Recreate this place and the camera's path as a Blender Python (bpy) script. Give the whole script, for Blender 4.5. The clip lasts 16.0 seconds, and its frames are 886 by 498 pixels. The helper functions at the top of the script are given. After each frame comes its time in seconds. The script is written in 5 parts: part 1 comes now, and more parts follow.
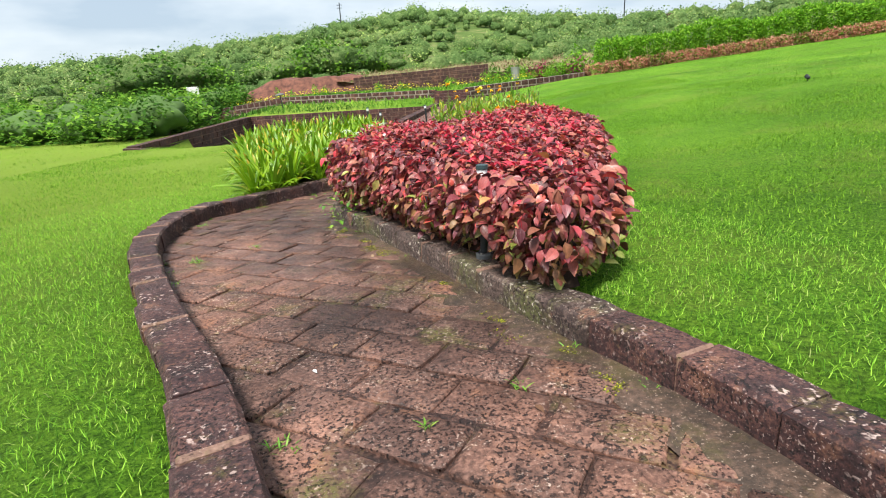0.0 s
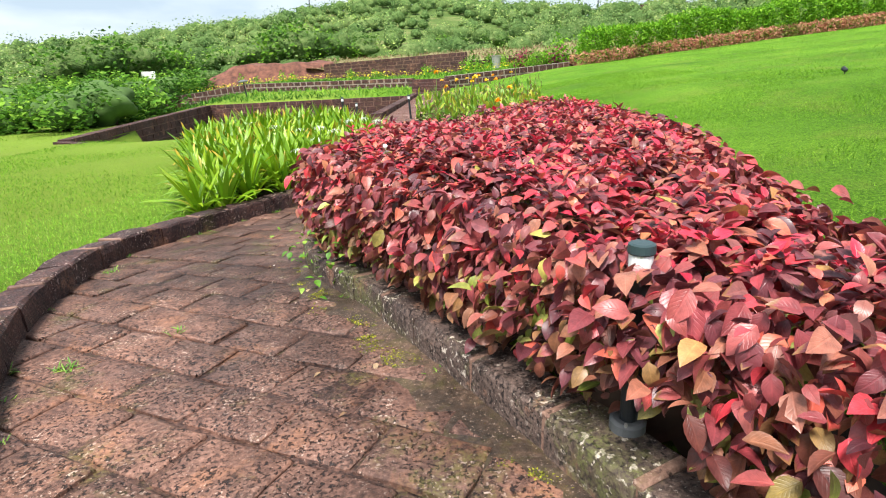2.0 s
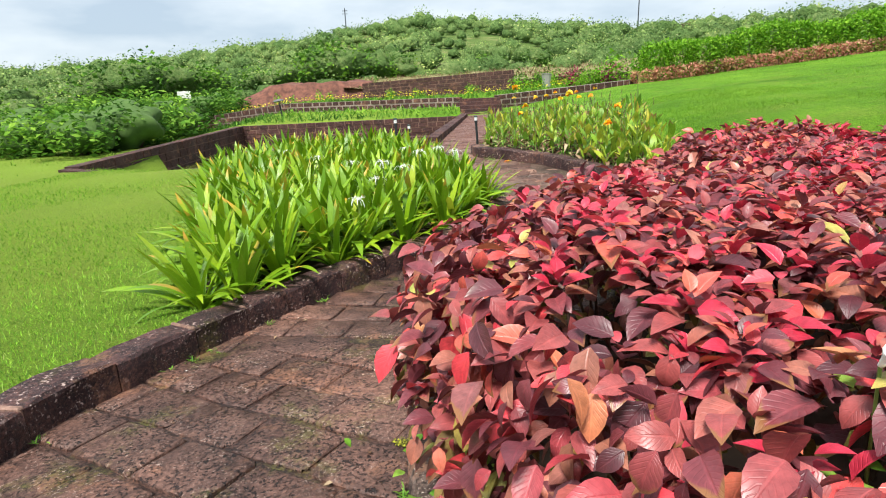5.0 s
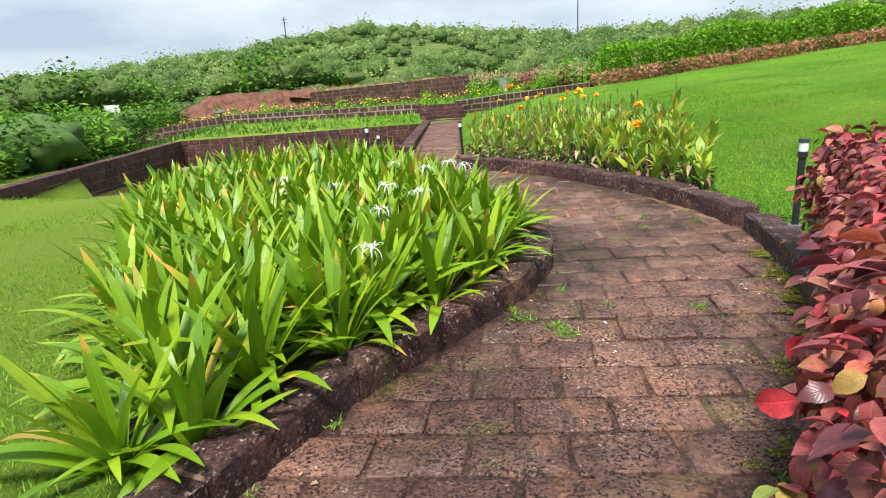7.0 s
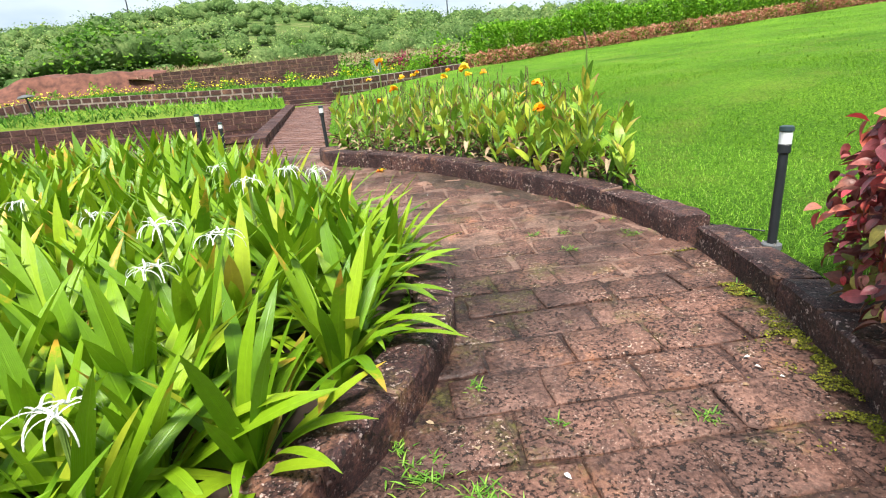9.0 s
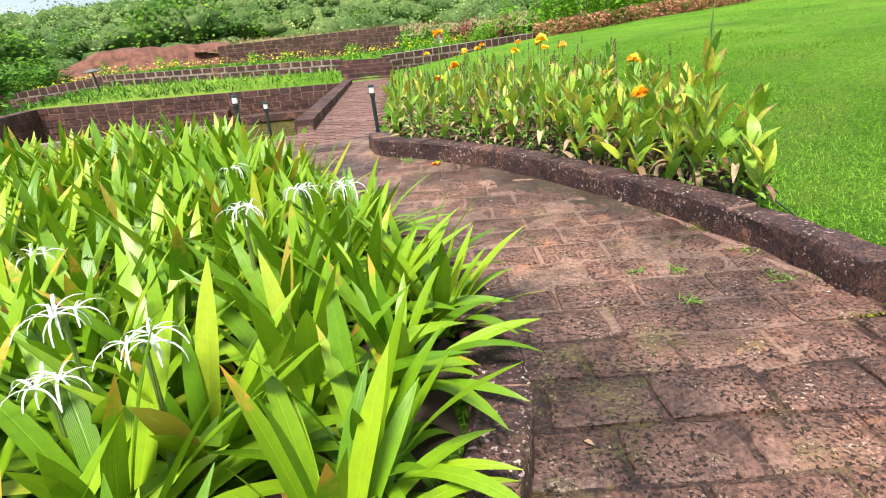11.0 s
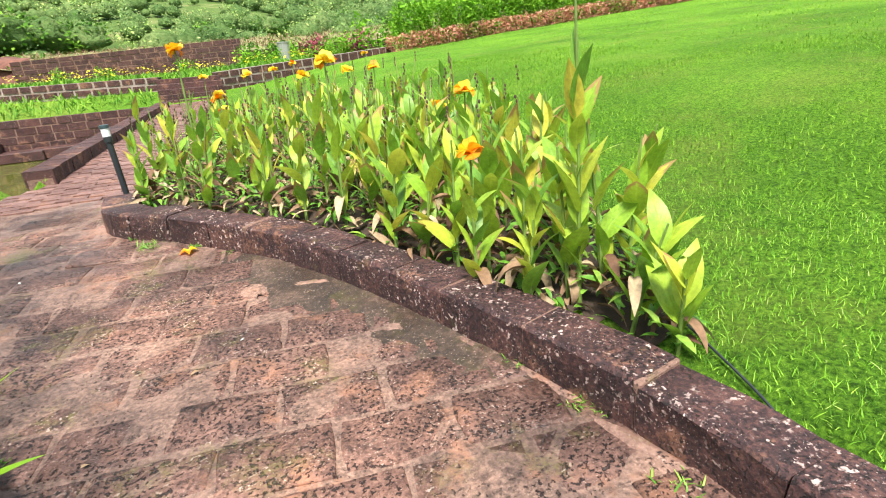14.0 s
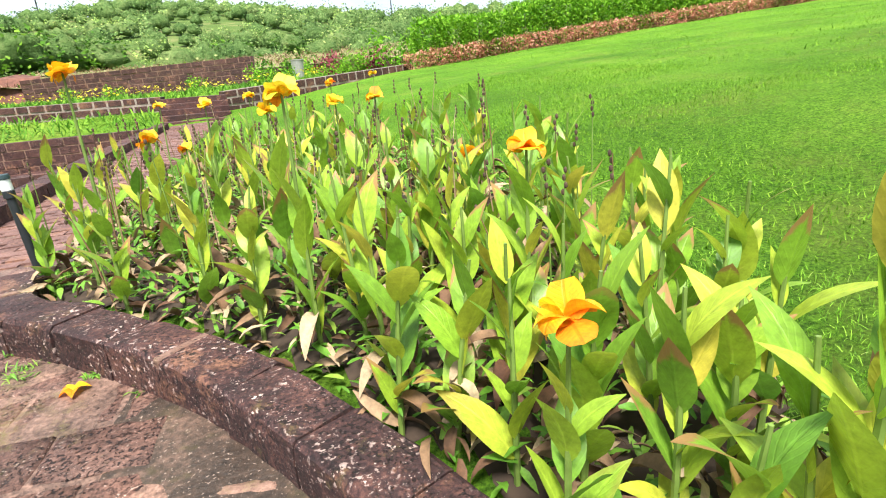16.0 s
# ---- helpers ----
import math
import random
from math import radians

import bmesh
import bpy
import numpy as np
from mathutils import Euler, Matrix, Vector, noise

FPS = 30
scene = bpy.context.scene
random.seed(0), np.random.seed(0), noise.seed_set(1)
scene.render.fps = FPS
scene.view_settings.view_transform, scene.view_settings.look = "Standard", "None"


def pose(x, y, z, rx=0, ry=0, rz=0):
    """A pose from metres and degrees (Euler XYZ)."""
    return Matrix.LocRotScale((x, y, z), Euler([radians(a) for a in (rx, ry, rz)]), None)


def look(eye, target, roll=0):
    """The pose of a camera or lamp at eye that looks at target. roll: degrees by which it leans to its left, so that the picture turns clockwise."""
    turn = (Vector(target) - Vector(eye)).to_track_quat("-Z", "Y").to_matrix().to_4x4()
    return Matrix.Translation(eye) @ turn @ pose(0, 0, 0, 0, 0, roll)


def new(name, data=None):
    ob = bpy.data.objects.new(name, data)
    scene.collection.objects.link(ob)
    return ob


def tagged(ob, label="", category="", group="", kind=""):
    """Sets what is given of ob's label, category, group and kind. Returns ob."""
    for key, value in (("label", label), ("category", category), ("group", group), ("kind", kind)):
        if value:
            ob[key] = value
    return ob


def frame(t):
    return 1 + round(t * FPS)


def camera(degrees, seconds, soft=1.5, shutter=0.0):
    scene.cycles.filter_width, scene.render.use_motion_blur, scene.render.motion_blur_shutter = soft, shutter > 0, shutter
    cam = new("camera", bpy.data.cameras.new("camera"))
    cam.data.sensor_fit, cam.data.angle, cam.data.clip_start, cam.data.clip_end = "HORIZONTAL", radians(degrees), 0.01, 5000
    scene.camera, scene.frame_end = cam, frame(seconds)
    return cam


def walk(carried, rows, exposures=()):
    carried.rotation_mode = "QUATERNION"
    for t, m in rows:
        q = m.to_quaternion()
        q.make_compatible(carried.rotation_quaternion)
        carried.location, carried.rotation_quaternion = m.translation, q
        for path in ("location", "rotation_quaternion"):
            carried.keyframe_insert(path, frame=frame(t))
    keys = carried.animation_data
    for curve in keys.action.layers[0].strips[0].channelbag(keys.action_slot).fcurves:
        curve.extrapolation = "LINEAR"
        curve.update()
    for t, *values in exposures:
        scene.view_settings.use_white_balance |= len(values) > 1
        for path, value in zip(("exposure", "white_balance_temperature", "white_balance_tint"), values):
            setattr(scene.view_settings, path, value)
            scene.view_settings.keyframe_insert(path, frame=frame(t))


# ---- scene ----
cam = camera(79.3, 16.0, 1.1)
METRES, EYE, TILT, LEAN, TURN = 13.6, 1.5, -17.0, 3.0, 0.0
ROWS = [
    (0.0, 0.0, 0.0, 0.0, 0.0, 0.0, -0.0),
    (0.5, -0.0082, 0.0382, 0.0113, 0.14, -0.12, -0.42),
    (1.0, -0.015, 0.0743, 0.0228, -0.52, -0.17, -0.94),
    (1.5, -0.0215, 0.1093, 0.0318, -2.02, -0.61, -0.56),
    (2.0, -0.03, 0.1431, 0.0411, -3.06, -1.07, 0.1),
    (2.5, -0.0372, 0.1776, 0.0504, -3.24, -1.56, 0.05),
    (3.0, -0.0488, 0.2113, 0.0595, -2.28, -1.45, -0.31),
    (3.5, -0.0571, 0.2466, 0.0696, -0.96, -0.81, -0.58),
    (4.0, -0.0668, 0.2795, 0.0793, 0.12, -0.07, -0.87),
    (6.5, -0.1299, 0.437, 0.1154, -1.91, 1.58, 0.83),
    (7.0, -0.1386, 0.4669, 0.1247, -5.16, 1.72, 2.14),
    (7.5, -0.1359, 0.5005, 0.1321, -9.73, 1.67, 3.58),
    (8.0, -0.1296, 0.5314, 0.1402, -14.31, 1.28, 5.01),
    (8.5, -0.1204, 0.5609, 0.1487, -17.15, 0.32, 5.93),
    (9.0, -0.1061, 0.59, 0.1585, -17.43, -0.82, 5.95),
    (9.5, -0.0982, 0.619, 0.1668, -14.37, -1.65, 4.83),
    (12.0, -0.0662, 0.6907, 0.1975, -10.96, -3.31, 4.34),
    (12.5, -0.0495, 0.7113, 0.203, -14.87, -3.02, 5.65),
    (13.0, -0.0286, 0.7348, 0.2115, -18.19, -2.85, 6.58),
    (13.5, -0.007, 0.7599, 0.2212, -21.25, -3.02, 7.65),
    (14.0, 0.0084, 0.7899, 0.2306, -24.04, -3.25, 8.47),
    (14.5, 0.0254, 0.8191, 0.2399, -25.53, -3.75, 8.68),
    (15.0, 0.0375, 0.844, 0.249, -26.25, -4.27, 9.01),
    (15.5, 0.0456, 0.87, 0.2568, -25.63, -3.43, 9.1),
    (16.0, 0.0517, 0.8909, 0.267, -22.26, -1.37, 7.99),
]
walk(cam, [(t, pose(0, 0, EYE, TILT, LEAN, TURN) @ pose(METRES * x, METRES * y, METRES * z, 90 + pitch, roll, yaw)) for t, x, y, z, yaw, pitch, roll in ROWS], [(0.0, 0.85), (1.5, 0.92), (3.0, 1.27), (3.5, 1.24), (4.0, 0.97), (6.5, 0.80), (8.5, 0.76), (9.0, 1.05), (12.5, 1.13), (13.0, 1.18), (14.5, 1.36), (16.0, 1.36)])

# ---- light ----
sky_world = bpy.data.worlds.new("overcast_sky")
scene.world = sky_world
sky_world.use_nodes = True


def world_nodes():
    nt = sky_world.node_tree
    n, l = nt.nodes, nt.links
    n.clear()
    out, bg = n.new("ShaderNodeOutputWorld"), n.new("ShaderNodeBackground")
    sky = n.new("ShaderNodeTexSky")
    sky.sky_type, sky.sun_disc = "NISHITA", False
    sky.sun_elevation, sky.sun_rotation = radians(58), radians(200)
    sky.dust_density, sky.air_density = 2.0, 1.0
    tc, mp = n.new("ShaderNodeTexCoord"), n.new("ShaderNodeMapping")
    mp.inputs["Scale"].default_value = (1.6, 1.6, 5.5)
    noi = n.new("ShaderNodeTexNoise")
    noi.inputs["Scale"].default_value, noi.inputs["Detail"].default_value = 2.2, 6
    ramp = n.new("ShaderNodeValToRGB")
    ramp.color_ramp.elements[0].position, ramp.color_ramp.elements[1].position = 0.36, 0.66
    ramp.color_ramp.elements[0].color = (3.9, 4.8, 5.7, 1)
    ramp.color_ramp.elements[1].color = (6.6, 7.2, 7.6, 1)
    mix = n.new("ShaderNodeMixRGB")
    mix.inputs[0].default_value = 0.85
    l.new(tc.outputs["Generated"], mp.inputs[0])
    l.new(mp.outputs[0], noi.inputs["Vector"])
    l.new(noi.outputs[0], ramp.inputs[0])
    l.new(sky.outputs[0], mix.inputs[1])
    l.new(ramp.outputs[0], mix.inputs[2])
    l.new(mix.outputs[0], bg.inputs[0])
    bg.inputs[1].default_value = 0.085
    l.new(bg.outputs[0], out.inputs[0])


world_nodes()
sun = new("sun", bpy.data.lights.new("sun", "SUN"))
sun.data.energy, sun.data.angle, sun.data.color = 4.2, radians(15), (1.0, 0.96, 0.9)
sun.matrix_world = look((0, 0, 30), (6, 16, 0))


# ---- materials ----
class Mat:
    """A small wrapper that builds a node material."""

    def __init__(self, name, rough=0.8, spec=0.3):
        self.m = bpy.data.materials.new(name)
        self.m.use_nodes = True
        self.n, self.l = self.m.node_tree.nodes, self.m.node_tree.links
        self.b = self.n["Principled BSDF"]
        self.b.inputs["Roughness"].default_value = rough
        self.b.inputs["Specular IOR Level"].default_value = spec
        self.tc = self.n.new("ShaderNodeTexCoord")
        self.geo = self.n.new("ShaderNodeNewGeometry")

    def noise(self, scale, detail=4, rough=0.55, coord="pos"):
        t = self.n.new("ShaderNodeTexNoise")
        t.inputs["Scale"].default_value, t.inputs["Detail"].default_value, t.inputs["Roughness"].default_value = scale, detail, rough
        self.l.new(self.geo.outputs["Position"] if coord == "pos" else self.tc.outputs["Object"], t.inputs["Vector"])
        return t.outputs[0]

    def voronoi(self, scale, feature="F1", coord="pos"):
        t = self.n.new("ShaderNodeTexVoronoi")
        t.feature = feature
        t.inputs["Scale"].default_value = scale
        self.l.new(self.geo.outputs["Position"] if coord == "pos" else self.tc.outputs["Object"], t.inputs["Vector"])
        return t.outputs[0]

    def ramp(self, fac, stops):
        r = self.n.new("ShaderNodeValToRGB")
        e = r.color_ramp.elements
        while len(e) < len(stops):
            e.new(0.5)
        for el, (p, c) in zip(e, stops):
            el.position = p
            el.color = (*c, 1) if len(c) == 3 else c
        self.l.new(fac, r.inputs[0])
        return r.outputs[0]

    def grey(self, fac, a, b):
        return self.ramp(fac, [(a, (0, 0, 0)), (b, (1, 1, 1))])

    def mix(self, fac, a, b, mode="MIX"):
        x = self.n.new("ShaderNodeMixRGB")
        x.blend_type = mode
        for s, v in zip(x.inputs, (fac, a, b)):
            if isinstance(v, (int, float)):
                s.default_value = v
            elif isinstance(v, tuple):
                s.default_value = (*v, 1)
            else:
                self.l.new(v, s)
        return x.outputs[0]

    def math(self, op, a, b=0.0):
        x = self.n.new("ShaderNodeMath")
        x.operation = op
        for s, v in zip(x.inputs, (a, b)):
            if isinstance(v, (int, float)):
                s.default_value = v
            else:
                self.l.new(v, s)
        return x.outputs[0]

    def rnd(self):
        o = self.n.new("ShaderNodeObjectInfo")
        return self.math("FRACT", self.math("ADD", o.outputs["Random"], self.geo.outputs["Random Per Island"]))

    def color(self, c):
        if isinstance(c, tuple):
            self.b.inputs["Base Color"].default_value = (*c, 1)
        else:
            self.l.new(c, self.b.inputs["Base Color"])
        return self

    def rough(self, fac, lo, hi):
        self.l.new(self.math("ADD", self.math("MULTIPLY", fac, hi - lo), lo), self.b.inputs["Roughness"])
        return self

    def bump(self, h, strength=0.4, dist=0.01):
        p = self.n.new("ShaderNodeBump")
        p.inputs["Strength"].default_value, p.inputs["Distance"].default_value = strength, dist
        self.l.new(h, p.inputs["Height"])
        self.l.new(p.outputs[0], self.b.inputs["Normal"])
        return self

    def leafy(self, amount=0.25):
        """Lets some light through the leaf."""
        out = self.n["Material Output"]
        tr = self.n.new("ShaderNodeBsdfTranslucent")
        src = self.b.inputs["Base Color"]
        if src.links:
            self.l.new(src.links[0].from_socket, tr.inputs[0])
        else:
            tr.inputs[0].default_value = src.default_value
        mx = self.n.new("ShaderNodeMixShader")
        mx.inputs[0].default_value = amount
        self.l.new(self.b.outputs[0], mx.inputs[1])
        self.l.new(tr.outputs[0], mx.inputs[2])
        self.l.new(mx.outputs[0], out.inputs[0])
        return self


def laterite(name, dark, mid, light, fleck, fleck_amount, wet=False, moss=0.0, moss_color=(0.085, 0.085, 0.016), chip=62, pit=0.0, vary=0.75):
    m = Mat(name, 0.75, 0.35)
    big = m.noise(1.6, 4, 0.6)
    patch = m.noise(9, 5, 0.7)
    fine = m.noise(48, 5, 0.75)
    c = m.ramp(m.mix(0.5, m.mix(0.5, big, patch), fine), [(0.37, dark), (0.49, mid), (0.62, light)])
    c = m.mix(m.math("MULTIPLY", m.rnd(), vary), c, m.mix(1.0, c, (0.52, 0.48, 0.52), "MULTIPLY"))
    chips = m.grey(m.noise(chip, 2, 0.5), 0.60, 0.65)
    spots = m.math("MULTIPLY", chips, m.grey(m.noise(3.8, 5, 0.7), 0.60 - fleck_amount, 0.72 - fleck_amount))
    c = m.mix(spots, c, fleck)
    scar = m.math("MULTIPLY", m.grey(m.noise(3.4, 5, 0.7), 0.56, 0.64), m.grey(fine, 0.3, 0.55))
    c = m.mix(m.math("MULTIPLY", scar, 0.7), c, (0.26, 0.125, 0.075))
    crumbs = m.math("MULTIPLY", m.grey(m.noise(105, 2, 0.5), 0.63, 0.68), m.math("MULTIPLY", m.grey(m.noise(7, 4, 0.7), 0.45, 0.6), 0.7))
    c = m.mix(crumbs, c, fleck)
    holes = m.math("MAXIMUM", m.grey(m.noise(58, 3, 0.6), 0.34 + 0.06 * pit, 0.40 + 0.06 * pit), m.grey(m.noise(4.2, 3, 0.6), 0.40 + 0.12 * pit, 0.56 + 0.12 * pit))
    pits = m.math("MULTIPLY", holes, m.grey(m.noise(21, 4, 0.65), 0.27 + 0.05 * pit, 0.33 + 0.05 * pit))
    c = m.mix(m.math("MULTIPLY", m.math("SUBTRACT", 1.0, pits), 0.9), c, (0.012, 0.008, 0.008))
    if wet:
        c = m.mix(1.0, c, m.ramp(m.noise(0.75, 6, 0.65), [(0.38, (0.42, 0.42, 0.44)), (0.50, (0.85, 0.84, 0.84)), (0.62, (1.3, 1.22, 1.15))]), "MULTIPLY")
    if moss:
        mm = m.math("MULTIPLY", m.grey(m.noise(1.9, 6, 0.75), 0.62 - moss, 0.74 - moss), m.grey(fine, 0.40, 0.58))
        c = m.mix(m.math("MULTIPLY", mm, 0.85), c, moss_color)
    m.color(c)
    m.rough(m.grey(m.noise(1.1, 4), 0.35, 0.65), 0.36 if wet else 0.55, 0.85)
    m.bump(m.mix(0.5, m.mix(0.5, fine, patch), pits), 1.0, 0.022)
    return m.m


M_PAVER = laterite("wet_laterite_paver", (0.034, 0.020, 0.016), (0.130, 0.068, 0.051), (0.29, 0.162, 0.122), (0.48, 0.36, 0.30), 0.10, True, 0.07, pit=0.75, vary=0.4)
M_KERB = laterite("laterite_kerb", (0.012, 0.008, 0.009), (0.052, 0.025, 0.024), (0.18, 0.082, 0.062), (0.48, 0.36, 0.32), 0.13, False, 0.05, chip=40, pit=0.6)
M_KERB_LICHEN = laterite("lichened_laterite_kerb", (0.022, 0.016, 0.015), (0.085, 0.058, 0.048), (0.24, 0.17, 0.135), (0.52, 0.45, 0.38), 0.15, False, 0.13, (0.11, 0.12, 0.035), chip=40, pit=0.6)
M_WALK = laterite("pinkish_walk_brick", (0.07, 0.036, 0.030), (0.19, 0.10, 0.080), (0.32, 0.185, 0.15), (0.4, 0.28, 0.24), 0.04)
M_BRICK = laterite("laterite_wall_block", (0.020, 0.010, 0.010), (0.062, 0.026, 0.023), (0.14, 0.058, 0.044), (0.34, 0.24, 0.2), 0.04)
M_MORTAR = laterite("mud_between_pavers", (0.016, 0.010, 0.008), (0.060, 0.032, 0.024), (0.26, 0.145, 0.105), (0.36, 0.24, 0.19), 0.03, True, 0.09)
M_PINK = laterite("pink_mortar", (0.07, 0.040, 0.030), (0.20, 0.115, 0.085), (0.32, 0.195, 0.145), (0.4, 0.28, 0.22), 0.05, False, 0.08)
M_WORN = laterite("worn_joint_mortar", (0.040, 0.025, 0.020), (0.17, 0.105, 0.080), (0.36, 0.225, 0.17), (0.36, 0.25, 0.2), 0.04, True, 0.07)
M_CAP = laterite("mortar_cap", (0.16, 0.12, 0.10), (0.28, 0.22, 0.19), (0.42, 0.36, 0.31), (0.5, 0.45, 0.4), 0.05)


def ground_material():
    m = Mat("grass_ground", 0.95, 0.1)
    c = m.ramp(m.mix(0.5, m.noise(0.35, 4), m.noise(11, 6, 0.75)), [(0.30, (0.040, 0.106, 0.009)), (0.50, (0.092, 0.22, 0.015)), (0.70, (0.17, 0.33, 0.028))])
    c = m.mix(1.0, c, m.ramp(m.noise(42, 4, 0.75), [(0.36, (0.35, 0.4, 0.4)), (0.5, (1, 1, 1)), (0.62, (1.7, 1.5, 1.4))]), "MULTIPLY")
    c = m.mix(m.math("MULTIPLY", m.grey(m.noise(0.9, 5, 0.7), 0.50, 0.75), 0.5), c, (0.22, 0.24, 0.05))
    pos = m.n.new("ShaderNodeSeparateXYZ")
    m.l.new(m.geo.outputs["Position"], pos.inputs[0])
    c = m.mix(m.math("MULTIPLY", m.grey(m.math("MULTIPLY", pos.outputs[0], -0.1), 0.13, 0.5), 0.6), c, (0.25, 0.33, 0.05))
    far = m.grey(m.math("MULTIPLY", pos.outputs[1], 0.01), 0.44, 0.50)
    scrub = m.ramp(m.noise(0.12, 6, 0.7), [(0.35, (0.045, 0.085, 0.02)), (0.54, (0.09, 0.14, 0.035)), (0.70, (0.24, 0.22, 0.10))])
    c = m.mix(far, c, scrub)
    m.color(c)
    m.bump(m.noise(70, 5, 0.85), 1.0, 0.04)
    return m.m


def leaf_material(name, stops, rough=0.45, passing=0.25, vein=None, spec=0.4, streak=False, drift=0.0, mottle=0.5, tip=None, tip_share=0.0, margin=0.0):
    m = Mat(name, rough, spec)
    each = m.rnd()
    c = m.ramp(each, stops)
    blot = m.noise(34, 5, 0.68)
    c = m.mix(mottle, c, m.mix(1.0, c, m.ramp(blot, [(0.34, (0.42, 0.44, 0.45)), (0.66, (1.5, 1.5, 1.45))]), "MULTIPLY"))
    relief = m.noise(90, 3)
    if drift:
        c = m.mix(1.0, c, m.ramp(m.noise(drift, 3, 0.6), [(0.36, (0.42, 0.50, 0.55)), (0.5, (0.95, 0.95, 0.95)), (0.64, (1.5, 1.35, 1.1))]), "MULTIPLY")
    if vein:
        uv = m.n.new("ShaderNodeSeparateXYZ")
        m.l.new(m.tc.outputs["UV"], uv.inputs[0])
        across = m.math("ABSOLUTE", m.math("SUBTRACT", uv.outputs[0], 0.5))
        rib = m.ramp(across, [(0.025, (1, 1, 1)), (0.06, (0, 0, 0))])
        if streak:
            ribs = m.grey(m.math("SINE", m.math("MULTIPLY", across, 95.0)), 0.2, 1.0)
        else:
            ribs = m.grey(m.math("SINE", m.math("SUBTRACT", m.math("MULTIPLY", uv.outputs[1], 52.0), m.math("MULTIPLY", across, 34.0))), 0.55, 1.0)
        lines = m.math("MAXIMUM", rib, m.math("MULTIPLY", ribs, 0.4))
        c = m.mix(m.math("MULTIPLY", lines, 0.5), c, m.mix(1.0, c, vein, "MULTIPLY"))
        relief = m.mix(0.75, relief, m.math("SUBTRACT", 1.0, lines))
        if tip:
            ragged = m.math("MULTIPLY", m.math("SUBTRACT", m.noise(22, 4, 0.7), 0.5), 0.5)
            reach = m.math("ADD", m.math("ADD", uv.outputs[1], m.math("MULTIPLY", across, margin)), ragged)
            chosen = m.grey(m.math("FRACT", m.math("MULTIPLY", each, 7.31)), 1.0 - tip_share - 0.04, 1.0 - tip_share + 0.04)
            c = m.mix(m.math("MULTIPLY", m.grey(reach, 0.80, 0.93), chosen), c, tip)
    m.color(c)
    m.bump(relief, 0.45, 0.003)
    return m.leafy(passing).m


def plain(name, c, rough=0.5, metal=0.0, c2=None, scale=20):
    m = Mat(name, rough, 0.4)
    m.b.inputs["Metallic"].default_value = metal
    m.color(m.ramp(m.noise(scale, 4), [(0.3, c), (0.7, c2 or tuple(0.75 * v for v in c))]))
    m.bump(m.noise(120, 3), 0.15, 0.002)
    return m.m


M_GROUND = ground_material()
M_GRASS = leaf_material("grass_blade", [(0.0, (0.042, 0.132, 0.009)), (0.30, (0.131, 0.319, 0.018)), (0.65, (0.233, 0.495, 0.033)), (0.92, (0.374, 0.627, 0.066)), (1.0, (0.421, 0.495, 0.154))], 0.6, 0.35, spec=0.2)
M_TUFT = leaf_material("lawn_tuft", [(0.0, (0.063, 0.161, 0.010)), (0.4, (0.121, 0.270, 0.016)), (0.8, (0.190, 0.380, 0.028)), (1.0, (0.276, 0.437, 0.046))], 0.7, 0.3, spec=0.12)
M_RED = leaf_material("copperleaf_leaf", [(0.0, (0.082, 0.022, 0.029)), (0.18, (0.151, 0.037, 0.048)), (0.40, (0.263, 0.053, 0.059)), (0.60, (0.355, 0.081, 0.077)), (0.74, (0.355, 0.140, 0.088)), (0.82, (0.224, 0.070, 0.080)), (0.90, (0.579, 0.044, 0.062)), (0.985, (0.527, 0.149, 0.088)), (1.0, (0.396, 0.405, 0.088))], 0.38, 0.16, (1.4, 1.3, 1.3), 0.5, mottle=0.5, tip=(0.25, 0.11, 0.045), tip_share=0.2, margin=0.5)
M_REDNEW = leaf_material("young_copperleaf_leaf", [(0.0, (0.403, 0.026, 0.051)), (0.5, (0.582, 0.034, 0.072)), (0.8, (0.672, 0.085, 0.112)), (1.0, (0.560, 0.156, 0.075))], 0.38, 0.22, (1.25, 1.3, 1.3), 0.5, mottle=0.45)
M_REDGREEN = leaf_material("copperleaf_lower_leaf", [(0.0, (0.092, 0.025, 0.024)), (0.3, (0.195, 0.061, 0.043)), (0.55, (0.260, 0.108, 0.060)), (0.75, (0.250, 0.159, 0.054)), (0.93, (0.207, 0.254, 0.042)), (1.0, (0.392, 0.381, 0.119))], 0.40, 0.18, (1.4, 1.4, 1.3), 0.45, mottle=0.5)
M_LILY = leaf_material("lily_leaf", [(0.0, (0.097, 0.220, 0.008)), (0.35, (0.155, 0.302, 0.010)), (0.75, (0.224, 0.376, 0.013)), (0.95, (0.309, 0.441, 0.020)), (0.985, (0.386, 0.425, 0.032)), (1.0, (0.348, 0.180, 0.041))], 0.33, 0.26, (1.22, 1.18, 1.3), 0.45, True, mottle=0.16, tip=(0.62, 0.36, 0.045), tip_share=0.13)
M_CANNA = leaf_material("canna_leaf", [(0.0, (0.122, 0.265, 0.030)), (0.30, (0.214, 0.377, 0.030)), (0.62, (0.315, 0.449, 0.040)), (0.86, (0.447, 0.510, 0.050)), (1.0, (0.529, 0.449, 0.060))], 0.42, 0.32, (1.3, 1.25, 1.4), mottle=0.4, tip=(0.34, 0.20, 0.07), tip_share=0.34, margin=0.62)
M_DRY = leaf_material("dry_leaf", [(0.0, (0.10, 0.045, 0.025)), (0.5, (0.22, 0.13, 0.07)), (1.0, (0.42, 0.32, 0.20))], 0.8, 0.1)
